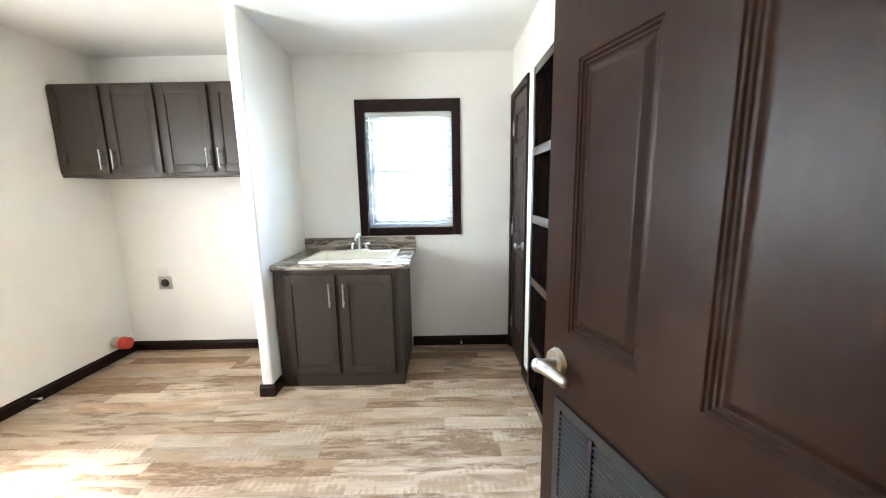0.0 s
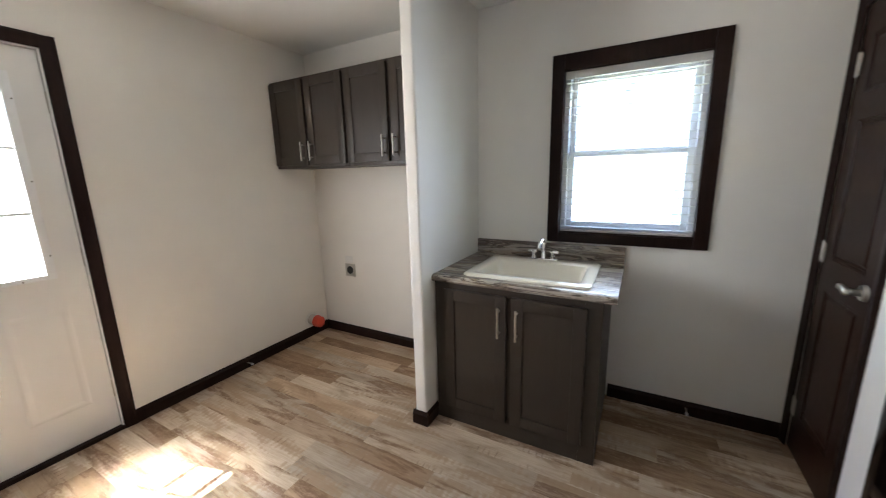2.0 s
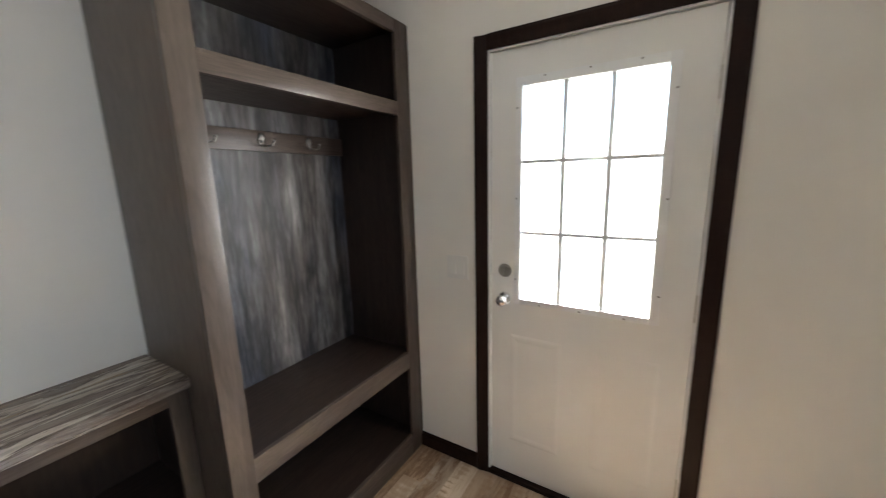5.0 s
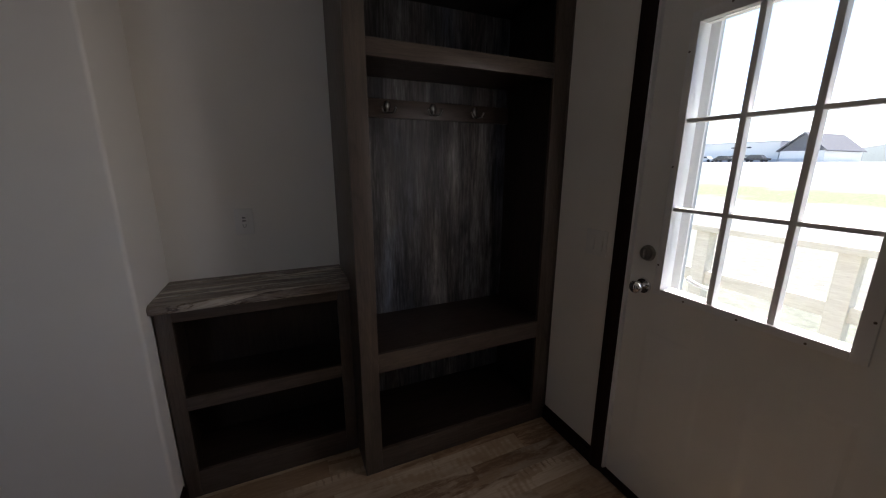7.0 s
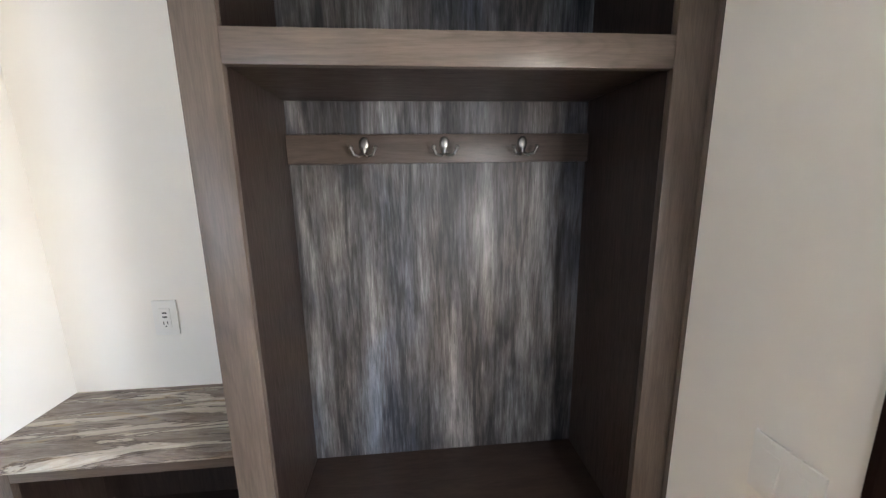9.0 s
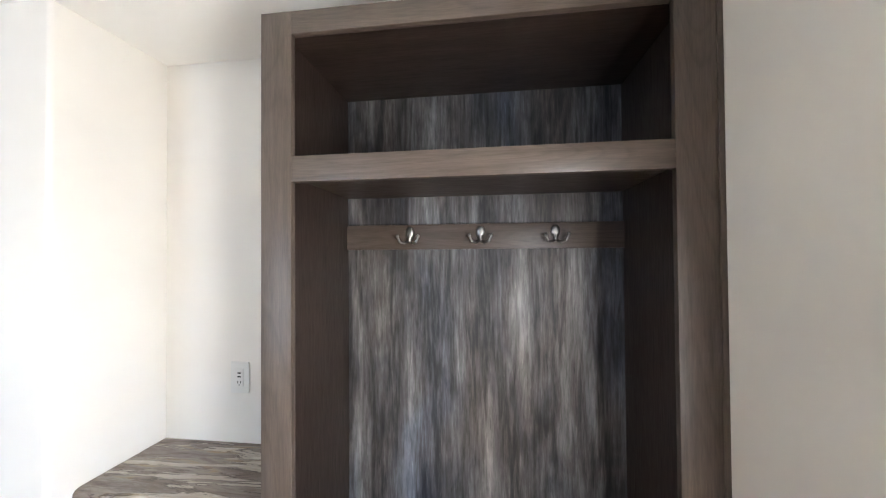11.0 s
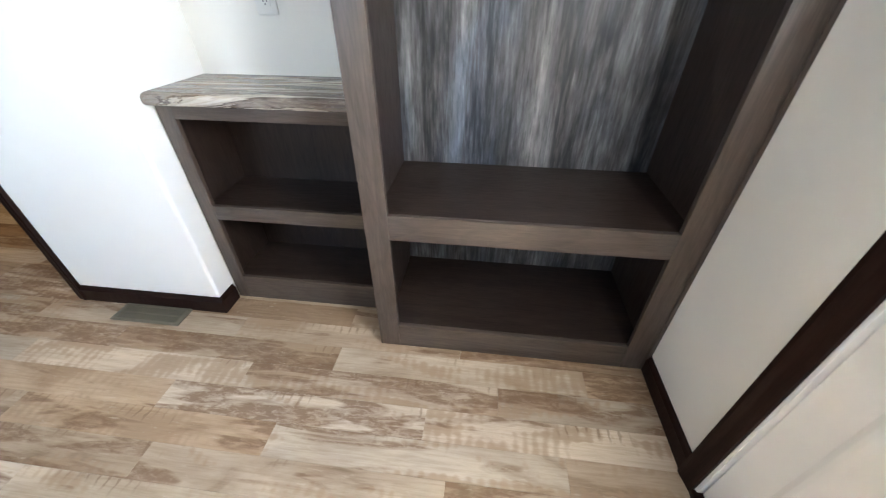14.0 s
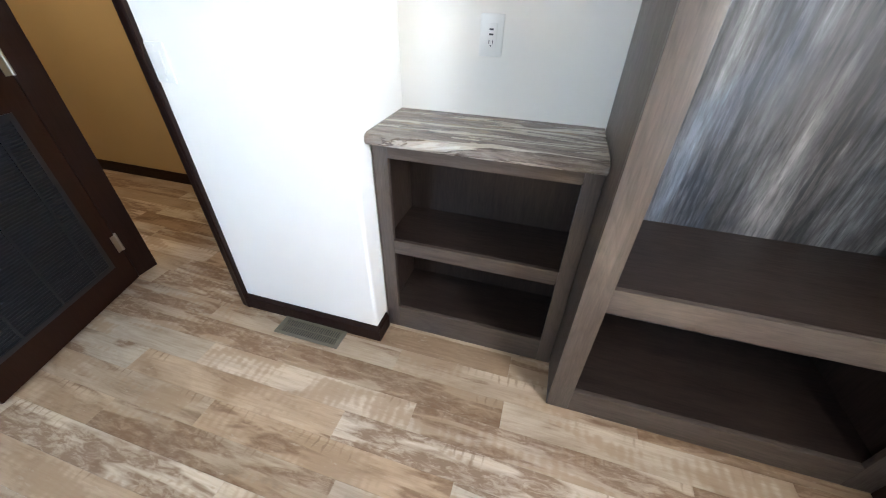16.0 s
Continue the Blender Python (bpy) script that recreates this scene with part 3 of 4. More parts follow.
def panel_field(bm, x0, x1, z0, z1, y, depth, edge=0.03, sign=1):
    """A sunk moulding with a raised field, facing sign * y."""
    rings = [(0.0, 0.0), (0.003, depth * 0.35), (0.007, depth * 0.30), (0.010, depth * 0.75), (0.014, depth * 0.70), (0.017, depth),
             (edge * 0.62, depth), (edge, depth * 0.35), (edge + 0.004, depth * 0.3)]
    rows = []
    for inset, d in rings:
        yy = y - sign * d
        rows.append([bm.verts.new((x, yy, z)) for x, z in ((x0 + inset, z0 + inset), (x1 - inset, z0 + inset), (x1 - inset, z1 - inset), (x0 + inset, z1 - inset))])
    for a, b in zip(rows, rows[1:]):
        for i in range(4):
            bm.faces.new((a[i], a[(i + 1) % 4], b[(i + 1) % 4], b[i]))
    bm.faces.new(rows[-1])


def panel_leaf(w, h, t, cells):
    """A moulded leaf from x 0 to w, y -t/2 to t/2; cells: panels (x0, x1, z0, z1), sunk on both faces. Returns the leaf without its panels."""
    xs = sorted({0, w, *[c for q in cells for c in q[:2]]})
    zs = sorted({0, h, *[c for q in cells for c in q[2:]]})
    bm = bmesh.new()
    for x0, x1 in zip(xs, xs[1:]):
        for z0, z1 in zip(zs, zs[1:]):
            mx, mz = (x0 + x1) / 2, (z0 + z1) / 2
            if any(q[0] < mx < q[1] and q[2] < mz < q[3] for q in cells):
                continue
            for s in (1, -1):
                bm.faces.new([bm.verts.new((x, s * t / 2, z)) for x, z in ((x0, z0), (x1, z0), (x1, z1), (x0, z1))])
    for a, b in (((0, 0), (w, 0)), ((w, 0), (w, h)), ((w, h), (0, h)), ((0, h), (0, 0))):
        bm.faces.new([bm.verts.new(c) for c in ((a[0], -t / 2, a[1]), (b[0], -t / 2, b[1]), (b[0], t / 2, b[1]), (a[0], t / 2, a[1]))])
    bmesh.ops.remove_doubles(bm, verts=bm.verts, dist=0.0005)
    return bm


def panels(door, cells, t, mat, depth=0.009, edge=0.03):
    for q in cells:
        bm = bmesh.new()
        for s in (1, -1):
            panel_field(bm, q[0], q[1], q[2], q[3], s * t / 2, depth, edge, s)
        part("panel", bm, mat, door, shade=False)


def lever_handle(door, x, z, t, way):
    """Lever sets on both faces; way: -1 points to the leaf's hinge."""
    for s in (1, -1):
        hd = part("lever_handle", rod(bmesh.new(), (x, s * t / 2, z), (x, s * (t / 2 + 0.012), z), 0.032, 0.028, 24), M_NICKEL, door, "satin nickel lever handle")
        bm = bmesh.new()
        rod(bm, (x, s * (t / 2 + 0.010), z), (x, s * (t / 2 + 0.052), z), 0.013, 0.011)
        part("spindle", bm, M_NICKEL, hd)
        bm = bmesh.new()
        ys = s * (t / 2 + 0.050)
        for i in range(8):
            a, b = i / 8, (i + 1) / 8
            rod(bm, (x + way * 0.080 * a, ys - s * 0.010 * a * a, z + 0.005 * math.sin(3 * a)),
                (x + way * 0.080 * b, ys - s * 0.010 * b * b, z + 0.005 * math.sin(3 * b)), 0.014 - 0.003 * a, 0.014 - 0.003 * b, 12)
        ball(bm, (x, ys, z), 0.0155)
        ball(bm, (x + way * 0.080, ys - s * 0.010, z), 0.0112)
        part("lever", bm, M_NICKEL, hd)


def hinge(door, x, y, z, mat=M_NICKEL):
    bm = rod(bmesh.new(), (x, y, z - 0.045), (x, y, z + 0.045), 0.006, seg=10)
    ball(bm, (x, y, z + 0.047), 0.006)
    box(bm, x, x + 0.030, y - 0.002, y + 0.001, z - 0.044, z + 0.044)
    part("hinge", bm, mat, door, "metal hinge")


# the entry door, standing open into the room
DW = 0.72
entry = thing("door_2", pose(1.170, 0.697, 0.012, 0, 0, 90 + ENTRY_OPEN), "open dark espresso panelled door with a vent grille", "door", kind="structure")
cells = [(0.115, 0.345, 1.66, 1.91), (0.450, 0.635, 1.66, 1.91), (0.115, 0.345, 1.025, 1.565), (0.450, 0.635, 1.025, 1.565)]
part("leaf", panel_leaf(DW, 2.02, 0.035, cells), M_DOOR, entry, shade=False)
panels(entry, cells, 0.035, M_DOOR, 0.009, 0.034)
lever_handle(entry, DW - 0.055, 0.945, 0.035, -1)
for z in (0.22, 1.02, 1.80):
    hinge(entry, -0.004, 0.0215, z)
GX0, GX1, GZ0, GZ1 = 0.085, 0.665, 0.13, 0.865
for s in (1, -1):
    y = s * 0.0175
    grille = part("vent_grille", boxes((GX0, GX1, y, y + s * 0.006, GZ0, GZ0 + 0.022), (GX0, GX1, y, y + s * 0.006, GZ1 - 0.022, GZ1),
                                       (GX0, GX0 + 0.022, y, y + s * 0.006, GZ0 + 0.022, GZ1 - 0.022), (GX1 - 0.022, GX1, y, y + s * 0.006, GZ0 + 0.022, GZ1 - 0.022),
                                       (GX0 + 0.022, GX1 - 0.022, y, y + s * 0.001, GZ0 + 0.022, GZ1 - 0.022)), M_GRILLE, entry, "dark metal return-air grille")
    for i in range(54):
        z = GZ0 + 0.028 + i * 0.0127
        bm = extruded([(y, z), (y + s * 0.006, z - 0.004), (y + s * 0.007, z - 0.002), (y, z + 0.003)], "x", GX0 + 0.022, GX1 - 0.022)
        part("louvre", bm, M_GRILLE, grille, shade=False)
    for x in (0.178, 0.36, 0.542):
        part("divider", boxes((x - 0.005, x + 0.005, y, y + s * 0.0078, GZ0 + 0.022, GZ1 - 0.022)), M_GRILLE, grille)

# narrow closet door in the east wall; hinged at the far side
closet = thing("door_3", pose(XR + 0.020, 3.498, 0.012, 0, 0, -90), "closed narrow dark espresso closet door", "door", kind="structure")
cells = [(0.085, 0.365, 1.66, 1.88), (0.085, 0.365, 0.98, 1.56), (0.085, 0.365, 0.20, 0.84)]
part("leaf", panel_leaf(0.45, 2.0, 0.035, cells), M_DOOR, closet, shade=False)
panels(closet, cells, 0.035, M_DOOR)
lever_handle(closet, 0.39, 0.92, 0.035, -1)
for z in (0.22, 1.0, 1.78):
    hinge(closet, 0.003, -0.021, z)

# white louvred utility door in the east wall
util = thing("door_4", pose(XR + 0.022, 1.998, 0.012, 0, 0, -90), "white metal utility door with louvred upper half", "door", kind="structure")
part("leaf", boxes((0, 0.60, -0.017, 0.017, 0, 2.0), bevel=0.003), M_WHITE, util)
part("knob", ball(rod(bmesh.new(), (0.055, -0.017, 0.98), (0.055, -0.045, 0.98), 0.009), (0.055, -0.055, 0.98), 0.022, 1, 0.7, 1), M_HOOK, util, "small metal knob")
for i in range(52):
    z = 1.10 + i * 0.0155
    bm = extruded([(-0.017, z), (-0.0290, z - 0.007), (-0.0305, z - 0.004), (-0.017, z + 0.006)], "x", 0.10, 0.50)
    part("louvre", bm, M_WHITE, util, shade=False)

# the garden door: white steel with a nine-pane light, deadbolt and knob
ext = thing("door_1", pose(-2.003, 0, 0), "closed white steel garden door with a nine-pane window", "door", kind="structure")
Y0, Y1 = 1.192, 1.980
part("leaf", boxes((-0.045, 0, Y0, 1.310, 0.026, 2.012), (-0.045, 0, 1.865, Y1, 0.026, 2.012), (-0.045, 0, 1.310, 1.865, 1.89, 2.012),
                   (-0.045, 0, 1.310, 1.865, 0.026, 0.942)), M_WHITE, ext, shade=False)
lf = part("window_frame", boxes((-0.052, 0.009, 1.302, 1.330, 0.934, 1.898), (-0.052, 0.009, 1.838, 1.873, 0.934, 1.898),
                                (-0.052, 0.009, 1.330, 1.838, 1.864, 1.898), (-0.052, 0.009, 1.330, 1.838, 0.934, 0.960), bevel=0.003), M_VINYL, ext,
          "white plastic window surround")
for y, z in [(1.310, 1.05), (1.310, 1.41), (1.310, 1.78), (1.865, 1.05), (1.865, 1.41), (1.865, 1.78), (1.42, 0.942), (1.588, 0.942), (1.755, 0.942),
             (1.42, 1.89), (1.588, 1.89), (1.755, 1.89)]:
    part("screw", rod(bmesh.new(), (0.008, y, z), (0.0105, y, z), 0.0035, seg=8), M_DARKMETAL, lf)
for i in (1, 2):
    y = 1.330 + 0.508 * i / 3
    part("muntin", boxes((-0.026, 0.004, y - 0.009, y + 0.009, 0.960, 1.864), bevel=0.003), M_VINYL, ext)
    z = 0.960 + 0.904 * i / 3
    part("muntin", boxes((-0.024, 0.003, 1.330, 1.838, z - 0.007, z + 0.007), bevel=0.003), M_VINYL, ext)
for i in range(3):
    for j in range(3):
        ya, yb = 1.330 + 0.508 * i / 3, 1.330 + 0.508 * (i + 1) / 3
        za, zb = 0.960 + 0.904 * j / 3, 0.960 + 0.904 * (j + 1) / 3
        p = part("pane", boxes((-0.018, -0.014, ya + 0.002, yb - 0.002, za + 0.002, zb - 0.002)), M_GLASS, ext, shade=False)
        p.visible_shadow = False
for ya, yb in ((1.285, 1.52), (1.655, 1.89)):
    bm = bmesh.new()
    rings = []
    for inset, x in ((0, 0.0), (0.012, 0.0022), (0.022, 0.0022), (0.036, 0.0006)):
        rings.append([bm.verts.new((x, a, b)) for a, b in ((ya + inset, 0.22 + inset), (yb - inset, 0.22 + inset), (yb - inset, 0.78 - inset), (ya + inset, 0.78 - inset))])
    for a, b in zip(rings, rings[1:]):
        for i in range(4):
            bm.faces.new((a[i], a[(i + 1) % 4], b[(i + 1) % 4], b[i]))
    bm.faces.new(rings[-1])
    part("panel", bm, M_WHITE, ext, shade=False)
knob = part("knob", rod(bmesh.new(), (0.0, 1.256, 0.950), (0.007, 1.256, 0.950), 0.032, 0.029, 24), M_CHROME, ext, "polished metal door knob")
bm = rod(bmesh.new(), (0.005, 1.256, 0.950), (0.035, 1.256, 0.950), 0.014, 0.012)
ball(bm, (0.045, 1.256, 0.950), 0.026, 0.75, 1, 1, 20)
part("grip", bm, M_CHROME, knob)
bolt = part("deadbolt", rod(bmesh.new(), (0.0, 1.256, 1.083), (0.014, 1.256, 1.083), 0.032, 0.026, 24), M_HOOK, ext, "satin metal deadbolt")
part("thumb_turn", boxes((0.014, 0.032, 1.252, 1.260, 1.067, 1.099), bevel=0.003), M_HOOK, bolt)
for z in (0.945, 1.085):
    part("strike_plate", boxes((-0.004, 0.003, 1.181, 1.188, z - 0.028, z + 0.028)), M_DARKMETAL, ext)
for z in (0.26, 1.02, 1.78):
    bm = rod(bmesh.new(), (0.004, 1.984, z - 0.05), (0.004, 1.984, z + 0.05), 0.006, seg=10)
    part("hinge", bm, M_NICKEL, ext, "metal hinge")
frame_1 = thing("door_1_frame", pose(0, 0, 0), "white jamb and dark threshold of the garden door", "door frame", kind="structure")
part("jamb_side", boxes((-2.135, -1.988, 1.1655, 1.189, 0, 2.04)), M_VINYL, frame_1)
part("jamb_side", boxes((-2.135, -1.988, 1.983, 2.0045, 0, 2.04)), M_VINYL, frame_1)
part("jamb_head", boxes((-2.135, -1.988, 1.189, 1.983, 2.015, 2.0445)), M_VINYL, frame_1)
part("threshold", boxes((-2.135, -1.977, 1.181, 1.989, 0, 0.024), bevel=0.004), M_TRIM, frame_1, "dark threshold")

# glazed storm door outside it
storm = thing("storm_door", pose(-2.165, 0, 0), "white aluminium storm door with full glass outside", "door", kind="structure")
part("frame", boxes((-0.012, 0.012, 1.165, 1.300, 0.0, 2.04), (-0.012, 0.012, 1.885, 2.005, 0.0, 2.04), (-0.012, 0.012, 1.300, 1.885, 1.93, 2.04),
                    (-0.012, 0.012, 1.300, 1.885, 0.0, 0.30), bevel=0.002), M_VINYL, storm)
p = part("pane", boxes((-0.002, 0.002, 1.300, 1.885, 0.30, 1.93)), M_GLASS, storm, shade=False)
p.visible_shadow = False
bm = tube(bmesh.new(), [(0.012, 1.335, 0.985), (0.035, 1.345, 0.985), (0.040, 1.38, 0.975), (0.036, 1.43, 0.970)], 0.008)
part("latch_handle", bm, M_VINYL, storm, "white storm door handle")

# ---- window ----
win = thing("window_1", pose(0, 0, 0), "white vinyl sash window with dark casing", "window", kind="structure")
WX0, WX1, WZ0, WZ1 = 0.10, 0.81, 1.025, 1.965
for n, b in (("casing", (0.040, 0.108, YF - 0.018, YF, 0.972, 2.045)), ("casing", (0.802, 0.870, YF - 0.018, YF, 0.972, 2.045)),
             ("casing", (0.108, 0.802, YF - 0.018, YF, 1.957, 2.045)), ("casing", (0.108, 0.802, YF - 0.018, YF, 0.972, 1.030))):
    part(n, boxes(b, bevel=0.004), M_TRIM, win, "dark espresso window casing")
part("window_frame", boxes((WX0 + 0.001, WX0 + 0.035, 3.60, 3.695, WZ0 + .001, WZ1 - .001), (WX1 - 0.035, WX1 - 0.001, 3.60, 3.695, WZ0 + .001, WZ1 - .001),
                           (WX0 + 0.035, WX1 - 0.035, 3.60, 3.695, WZ1 - 0.035, WZ1 - .001), (WX0 + 0.035, WX1 - 0.035, 3.60, 3.695, WZ0 + .001, WZ0 + 0.035)), M_VINYL, win)
part("reveal", boxes((WX0 + .001, WX0 + 0.008, YF, 3.60, WZ0, WZ1), (WX1 - 0.008, WX1 - .001, YF, 3.60, WZ0, WZ1),
                     (WX0 + .008, WX1 - .008, YF, 3.60, WZ1 - .008, WZ1 - .001), (WX0 + .008, WX1 - .008, YF, 3.60, WZ0 + .001, WZ0 + 0.008)), M_TRIM, win)
for n, za, zb, y in (("lower_sash", 1.06, 1.515, 3.628), ("upper_sash", 1.485, 1.93, 3.660)):
    s = part(n, boxes((0.136, 0.168, y, y + 0.028, za, zb), (0.742, 0.774, y, y + 0.028, za, zb), (0.168, 0.742, y, y + 0.028, za, za + 0.032),
                      (0.168, 0.742, y, y + 0.028, zb - 0.032, zb), bevel=0.003), M_VINYL, win)
    p = part("pane", boxes((0.168, 0.742, y + 0.012, y + 0.016, za + 0.032, zb - 0.032)), M_GLASS, s, shade=False)
    p.visible_shadow = False
# stickers on the upper pane: plain bars for lines that cannot be read
lab = thing("window_sticker", pose(0.44, 3.669, 1.80), "small white printed sticker on the window pane", "sticker")
part("paper", boxes((-0.025, 0.025, -0.0010, 0.0, -0.045, 0.045)), M_PAPER, lab)
for i, (w, hh) in enumerate(((0.044, 0.005), (0.036, 0.003), (0.040, 0.002), (0.038, 0.002), (0.040, 0.002), (0.044, 0.004))):
    z = 0.037 - i * 0.0145
    part("printed_line", boxes((-w / 2, w / 2, -0.0018, -0.0010, z - hh, z)), M_INK, lab)

blind = thing("window_blind", pose(0, 0, 0), "white horizontal blind with open slats in the window", "blind")
part("headrail", boxes((0.112, 0.798, 3.570, 3.595, 1.915, 1.955), bevel=0.003), M_BLIND, blind)
part("bottom_rail", boxes((0.116, 0.794, 3.572, 3.594, 1.036, 1.048), bevel=0.003), M_BLIND, blind)
slat_me = None
for i in range(20):
    z = 1.068 + i * 0.0435
    if slat_me is None:
        bm = extruded([(3.563, -0.0018), (3.573, 0.0006), (3.582, 0.0014), (3.591, 0.0006), (3.601, -0.0018), (3.591, -0.0004), (3.582, 0.0004), (3.573, -0.0004)], "x", 0.116, 0.794)
        s = part("slat", bm, M_BLIND, blind)
        slat_me = s.data
    else:
        s = new("slat", slat_me)
        s.parent = blind
    s.location = (0, 0, z)
for x in (0.20, 0.455, 0.71):
    part("ladder_cord", rod(bmesh.new(), (x, 3.5625, 1.04), (x, 3.5625, 1.92), 0.0008, seg=6), M_BLIND, blind)
part("tilt_wand", rod(bmesh.new(), (0.165, 3.559, 1.925), (0.166, 3.559, 1.42), 0.003, seg=8), M_PLASTIC, blind)

# ---- floor planks of the room and the hall, see the end; floor vent ----
vent = thing("floor_vent", pose(0.085, 0.735, 0.0, 0, 0, 0), "bronze metal floor register set in the planks", "floor vent")
part("frame", boxes((-0.16, 0.16, -0.050, -0.036, 0.0, 0.006), (-0.16, 0.16, 0.036, 0.050, 0.0, 0.006), (-0.16, -0.138, -0.036, 0.036, 0.0, 0.006),
                    (0.138, 0.16, -0.036, 0.036, 0.0, 0.006), bevel=0.0015), M_VENT, vent)
part("shadow_box", boxes((-0.138, 0.138, -0.036, 0.036, 0.0003, 0.0012)), M_BLACK, vent)
for i in range(25):
    x = -0.132 + i * 0.011
    part("slat", extruded([(x - 0.0025, 0.0012), (x + 0.0015, 0.0012), (x + 0.0025, 0.005), (x - 0.0015, 0.005)], "y", -0.036, 0.036), M_VENT, vent, shade=False)
part("divider", boxes((-0.138, 0.138, -0.002, 0.002, 0.0012, 0.0056)), M_VENT, vent)

# ---- cabinets ----


def bar_pull(owner, x, y, z0, z1):
    bm = rod(bmesh.new(), (x, y - 0.030, z0), (x, y - 0.030, z1), 0.0055, seg=12)
    for z in (z0 + 0.022, z1 - 0.022):
        rod(bm, (x, y, z), (x, y - 0.030, z), 0.0045, seg=10)
    part("handle", bm, M_NICKEL, owner, "brushed nickel bar handle")


def shaker_door(cab, x0, x1, z0, z1, y, hx, hz0, hz1, r=0.058):
    """A shaker door on the front y, facing -y, 19 mm thick."""
    d = part("door", boxes((x0, x0 + r, y - 0.019, y - 0.001, z0, z1), (x1 - r, x1, y - 0.019, y - 0.001, z0, z1),
                           (x0 + r, x1 - r, y - 0.019, y - 0.001, z1 - r, z1), (x0 + r, x1 - r, y - 0.019, y - 0.001, z0, z0 + r), bevel=0.0015),
             M_CAB, cab, "taupe shaker door")
    part("panel", boxes((x0 + r - 0.004, x1 - r + 0.004, y - 0.0115, y - 0.006, z0 + r - 0.004, z1 - r + 0.004)), M_CAB, d)
    bar_pull(d, hx, y - 0.019, hz0, hz1)


# two wall cabinets over the laundry space
UY = 3.225
for i in range(2):
    a = XL + 0.002 + i * 0.741
    b = a + 0.739
    uc = thing("wall_cabinet", pose(0, 0, 0), "dark taupe two-door wall cabinet above the laundry space", "cabinet", "laundry wall cabinets")
    part("body", boxes((a, a + 0.016, UY, YF, 1.47, 2.10), (b - 0.016, b, UY, YF, 1.47, 2.10), (a + 0.016, b - 0.016, UY, YF, 2.084, 2.10),
                       (a + 0.016, b - 0.016, UY, YF, 1.4703, 1.488), (a + 0.016, b - 0.016, YF - 0.008, YF - 0.002, 1.498, 2.084)), M_CAB, uc)
    part("face_frame", boxes((a, a + 0.035, UY - 0.018, UY, 1.47, 2.10), (b - 0.035, b, UY - 0.018, UY, 1.47, 2.10), (a + 0.3435, a + 0.3955, UY - 0.018, UY, 1.5, 2.07),
                             (a + 0.035, b - 0.035, UY - 0.018, UY, 2.07, 2.10), (a + 0.035, b - 0.035, UY - 0.018, UY, 1.47, 1.505), bevel=0.001), M_CABX, uc)
    shaker_door(uc, a + 0.010, a + 0.3555, 1.492, 2.083, UY - 0.018, a + 0.327, 1.520, 1.655)
    shaker_door(uc, a + 0.3835, b - 0.010, 1.492, 2.083, UY - 0.018, a + 0.412, 1.520, 1.655)

# sink base, worktop, sink and tap
BX0, BX1, BY = -0.416, 0.435, 2.93
sb = thing("sink_cabinet", pose(0, 0, 0), "dark taupe two-door sink base cabinet", "cabinet")
part("body", boxes((BX0, BX0 + 0.016, BY, YF - 0.015, 0.0, 0.825), (BX1 - 0.016, BX1, BY, YF - 0.015, 0.0, 0.825), (BX0 + 0.016, BX1 - 0.016, BY, YF - 0.015, 0.08, 0.096),
                   (BX0 + 0.016, BX1 - 0.016, YF - 0.03, YF - 0.022, 0.096, 0.825)), M_CAB, sb)
part("face_frame", boxes((BX0, BX0 + 0.085, BY - 0.018, BY, 0.0, 0.825), (BX1 - 0.075, BX1, BY - 0.018, BY, 0.0, 0.825), (BX0 + 0.085, BX1 - 0.075, BY - 0.018, BY, 0.785, 0.825),
                         (BX0 + 0.085, BX1 - 0.075, BY - 0.018, BY, 0.0, 0.115), (-0.018, 0.034, BY - 0.018, BY, 0.115, 0.785), bevel=0.001), M_CABX, sb)
shaker_door(sb, -0.352, -0.006, 0.098, 0.795, BY - 0.018, -0.038, 0.585, 0.745)
shaker_door(sb, 0.022, 0.372, 0.098, 0.795, BY - 0.018, 0.054, 0.585, 0.745)

CZ = 0.865
top = thing("sink_worktop", pose(0, 0, 0), "brown-grey veined laminate worktop with a backsplash", "worktop")
SX0, SX1, SY0, SY1 = -0.245, 0.345, 2.985, 3.435     # hole for the sink
edge = [(2.985, CZ), (2.915, CZ), (2.904, CZ - 0.004), (2.898, CZ - 0.013), (2.898, CZ - 0.028), (2.903, CZ - 0.036), (2.912, CZ - 0.039), (2.985, CZ - 0.039)]
part("rolled_edge", extruded(edge, "x", -0.429, 0.488), M_LAM, top, shade=False)
bm = bmesh.new()
box(bm, -0.429, SX0, SY0, YF, CZ - 0.039, CZ)
box(bm, SX1, 0.488, SY0, YF, CZ - 0.039, CZ)
box(bm, SX0, SX1, SY1, YF, CZ - 0.039, CZ)
part("top", bm, M_LAM, top, shade=False)
part("backsplash", boxes((-0.429, 0.488, YF - 0.020, YF, CZ, CZ + 0.095), bevel=0.003), M_LAM, top)


def rounded_loop(bm, x0, x1, y0, y1, z, r, n=5):
    row = []
    for cx, cy, a0 in ((x1 - r, y1 - r, 0), (x0 + r, y1 - r, 90), (x0 + r, y0 + r, 180), (x1 - r, y0 + r, 270)):
        for i in range(n + 1):
            a = radians(a0 + 90 * i / n)
            row.append(bm.verts.new((cx + r * math.cos(a), cy + r * math.sin(a), z)))
    return row


def loft(bm, loops, close=True):
    for a, b in zip(loops, loops[1:]):
        k = len(a)
        for i in range(k):
            bm.faces.new((a[i], a[(i + 1) % k], b[(i + 1) % k], b[i]))
    if close:
        bm.faces.new(loops[-1])


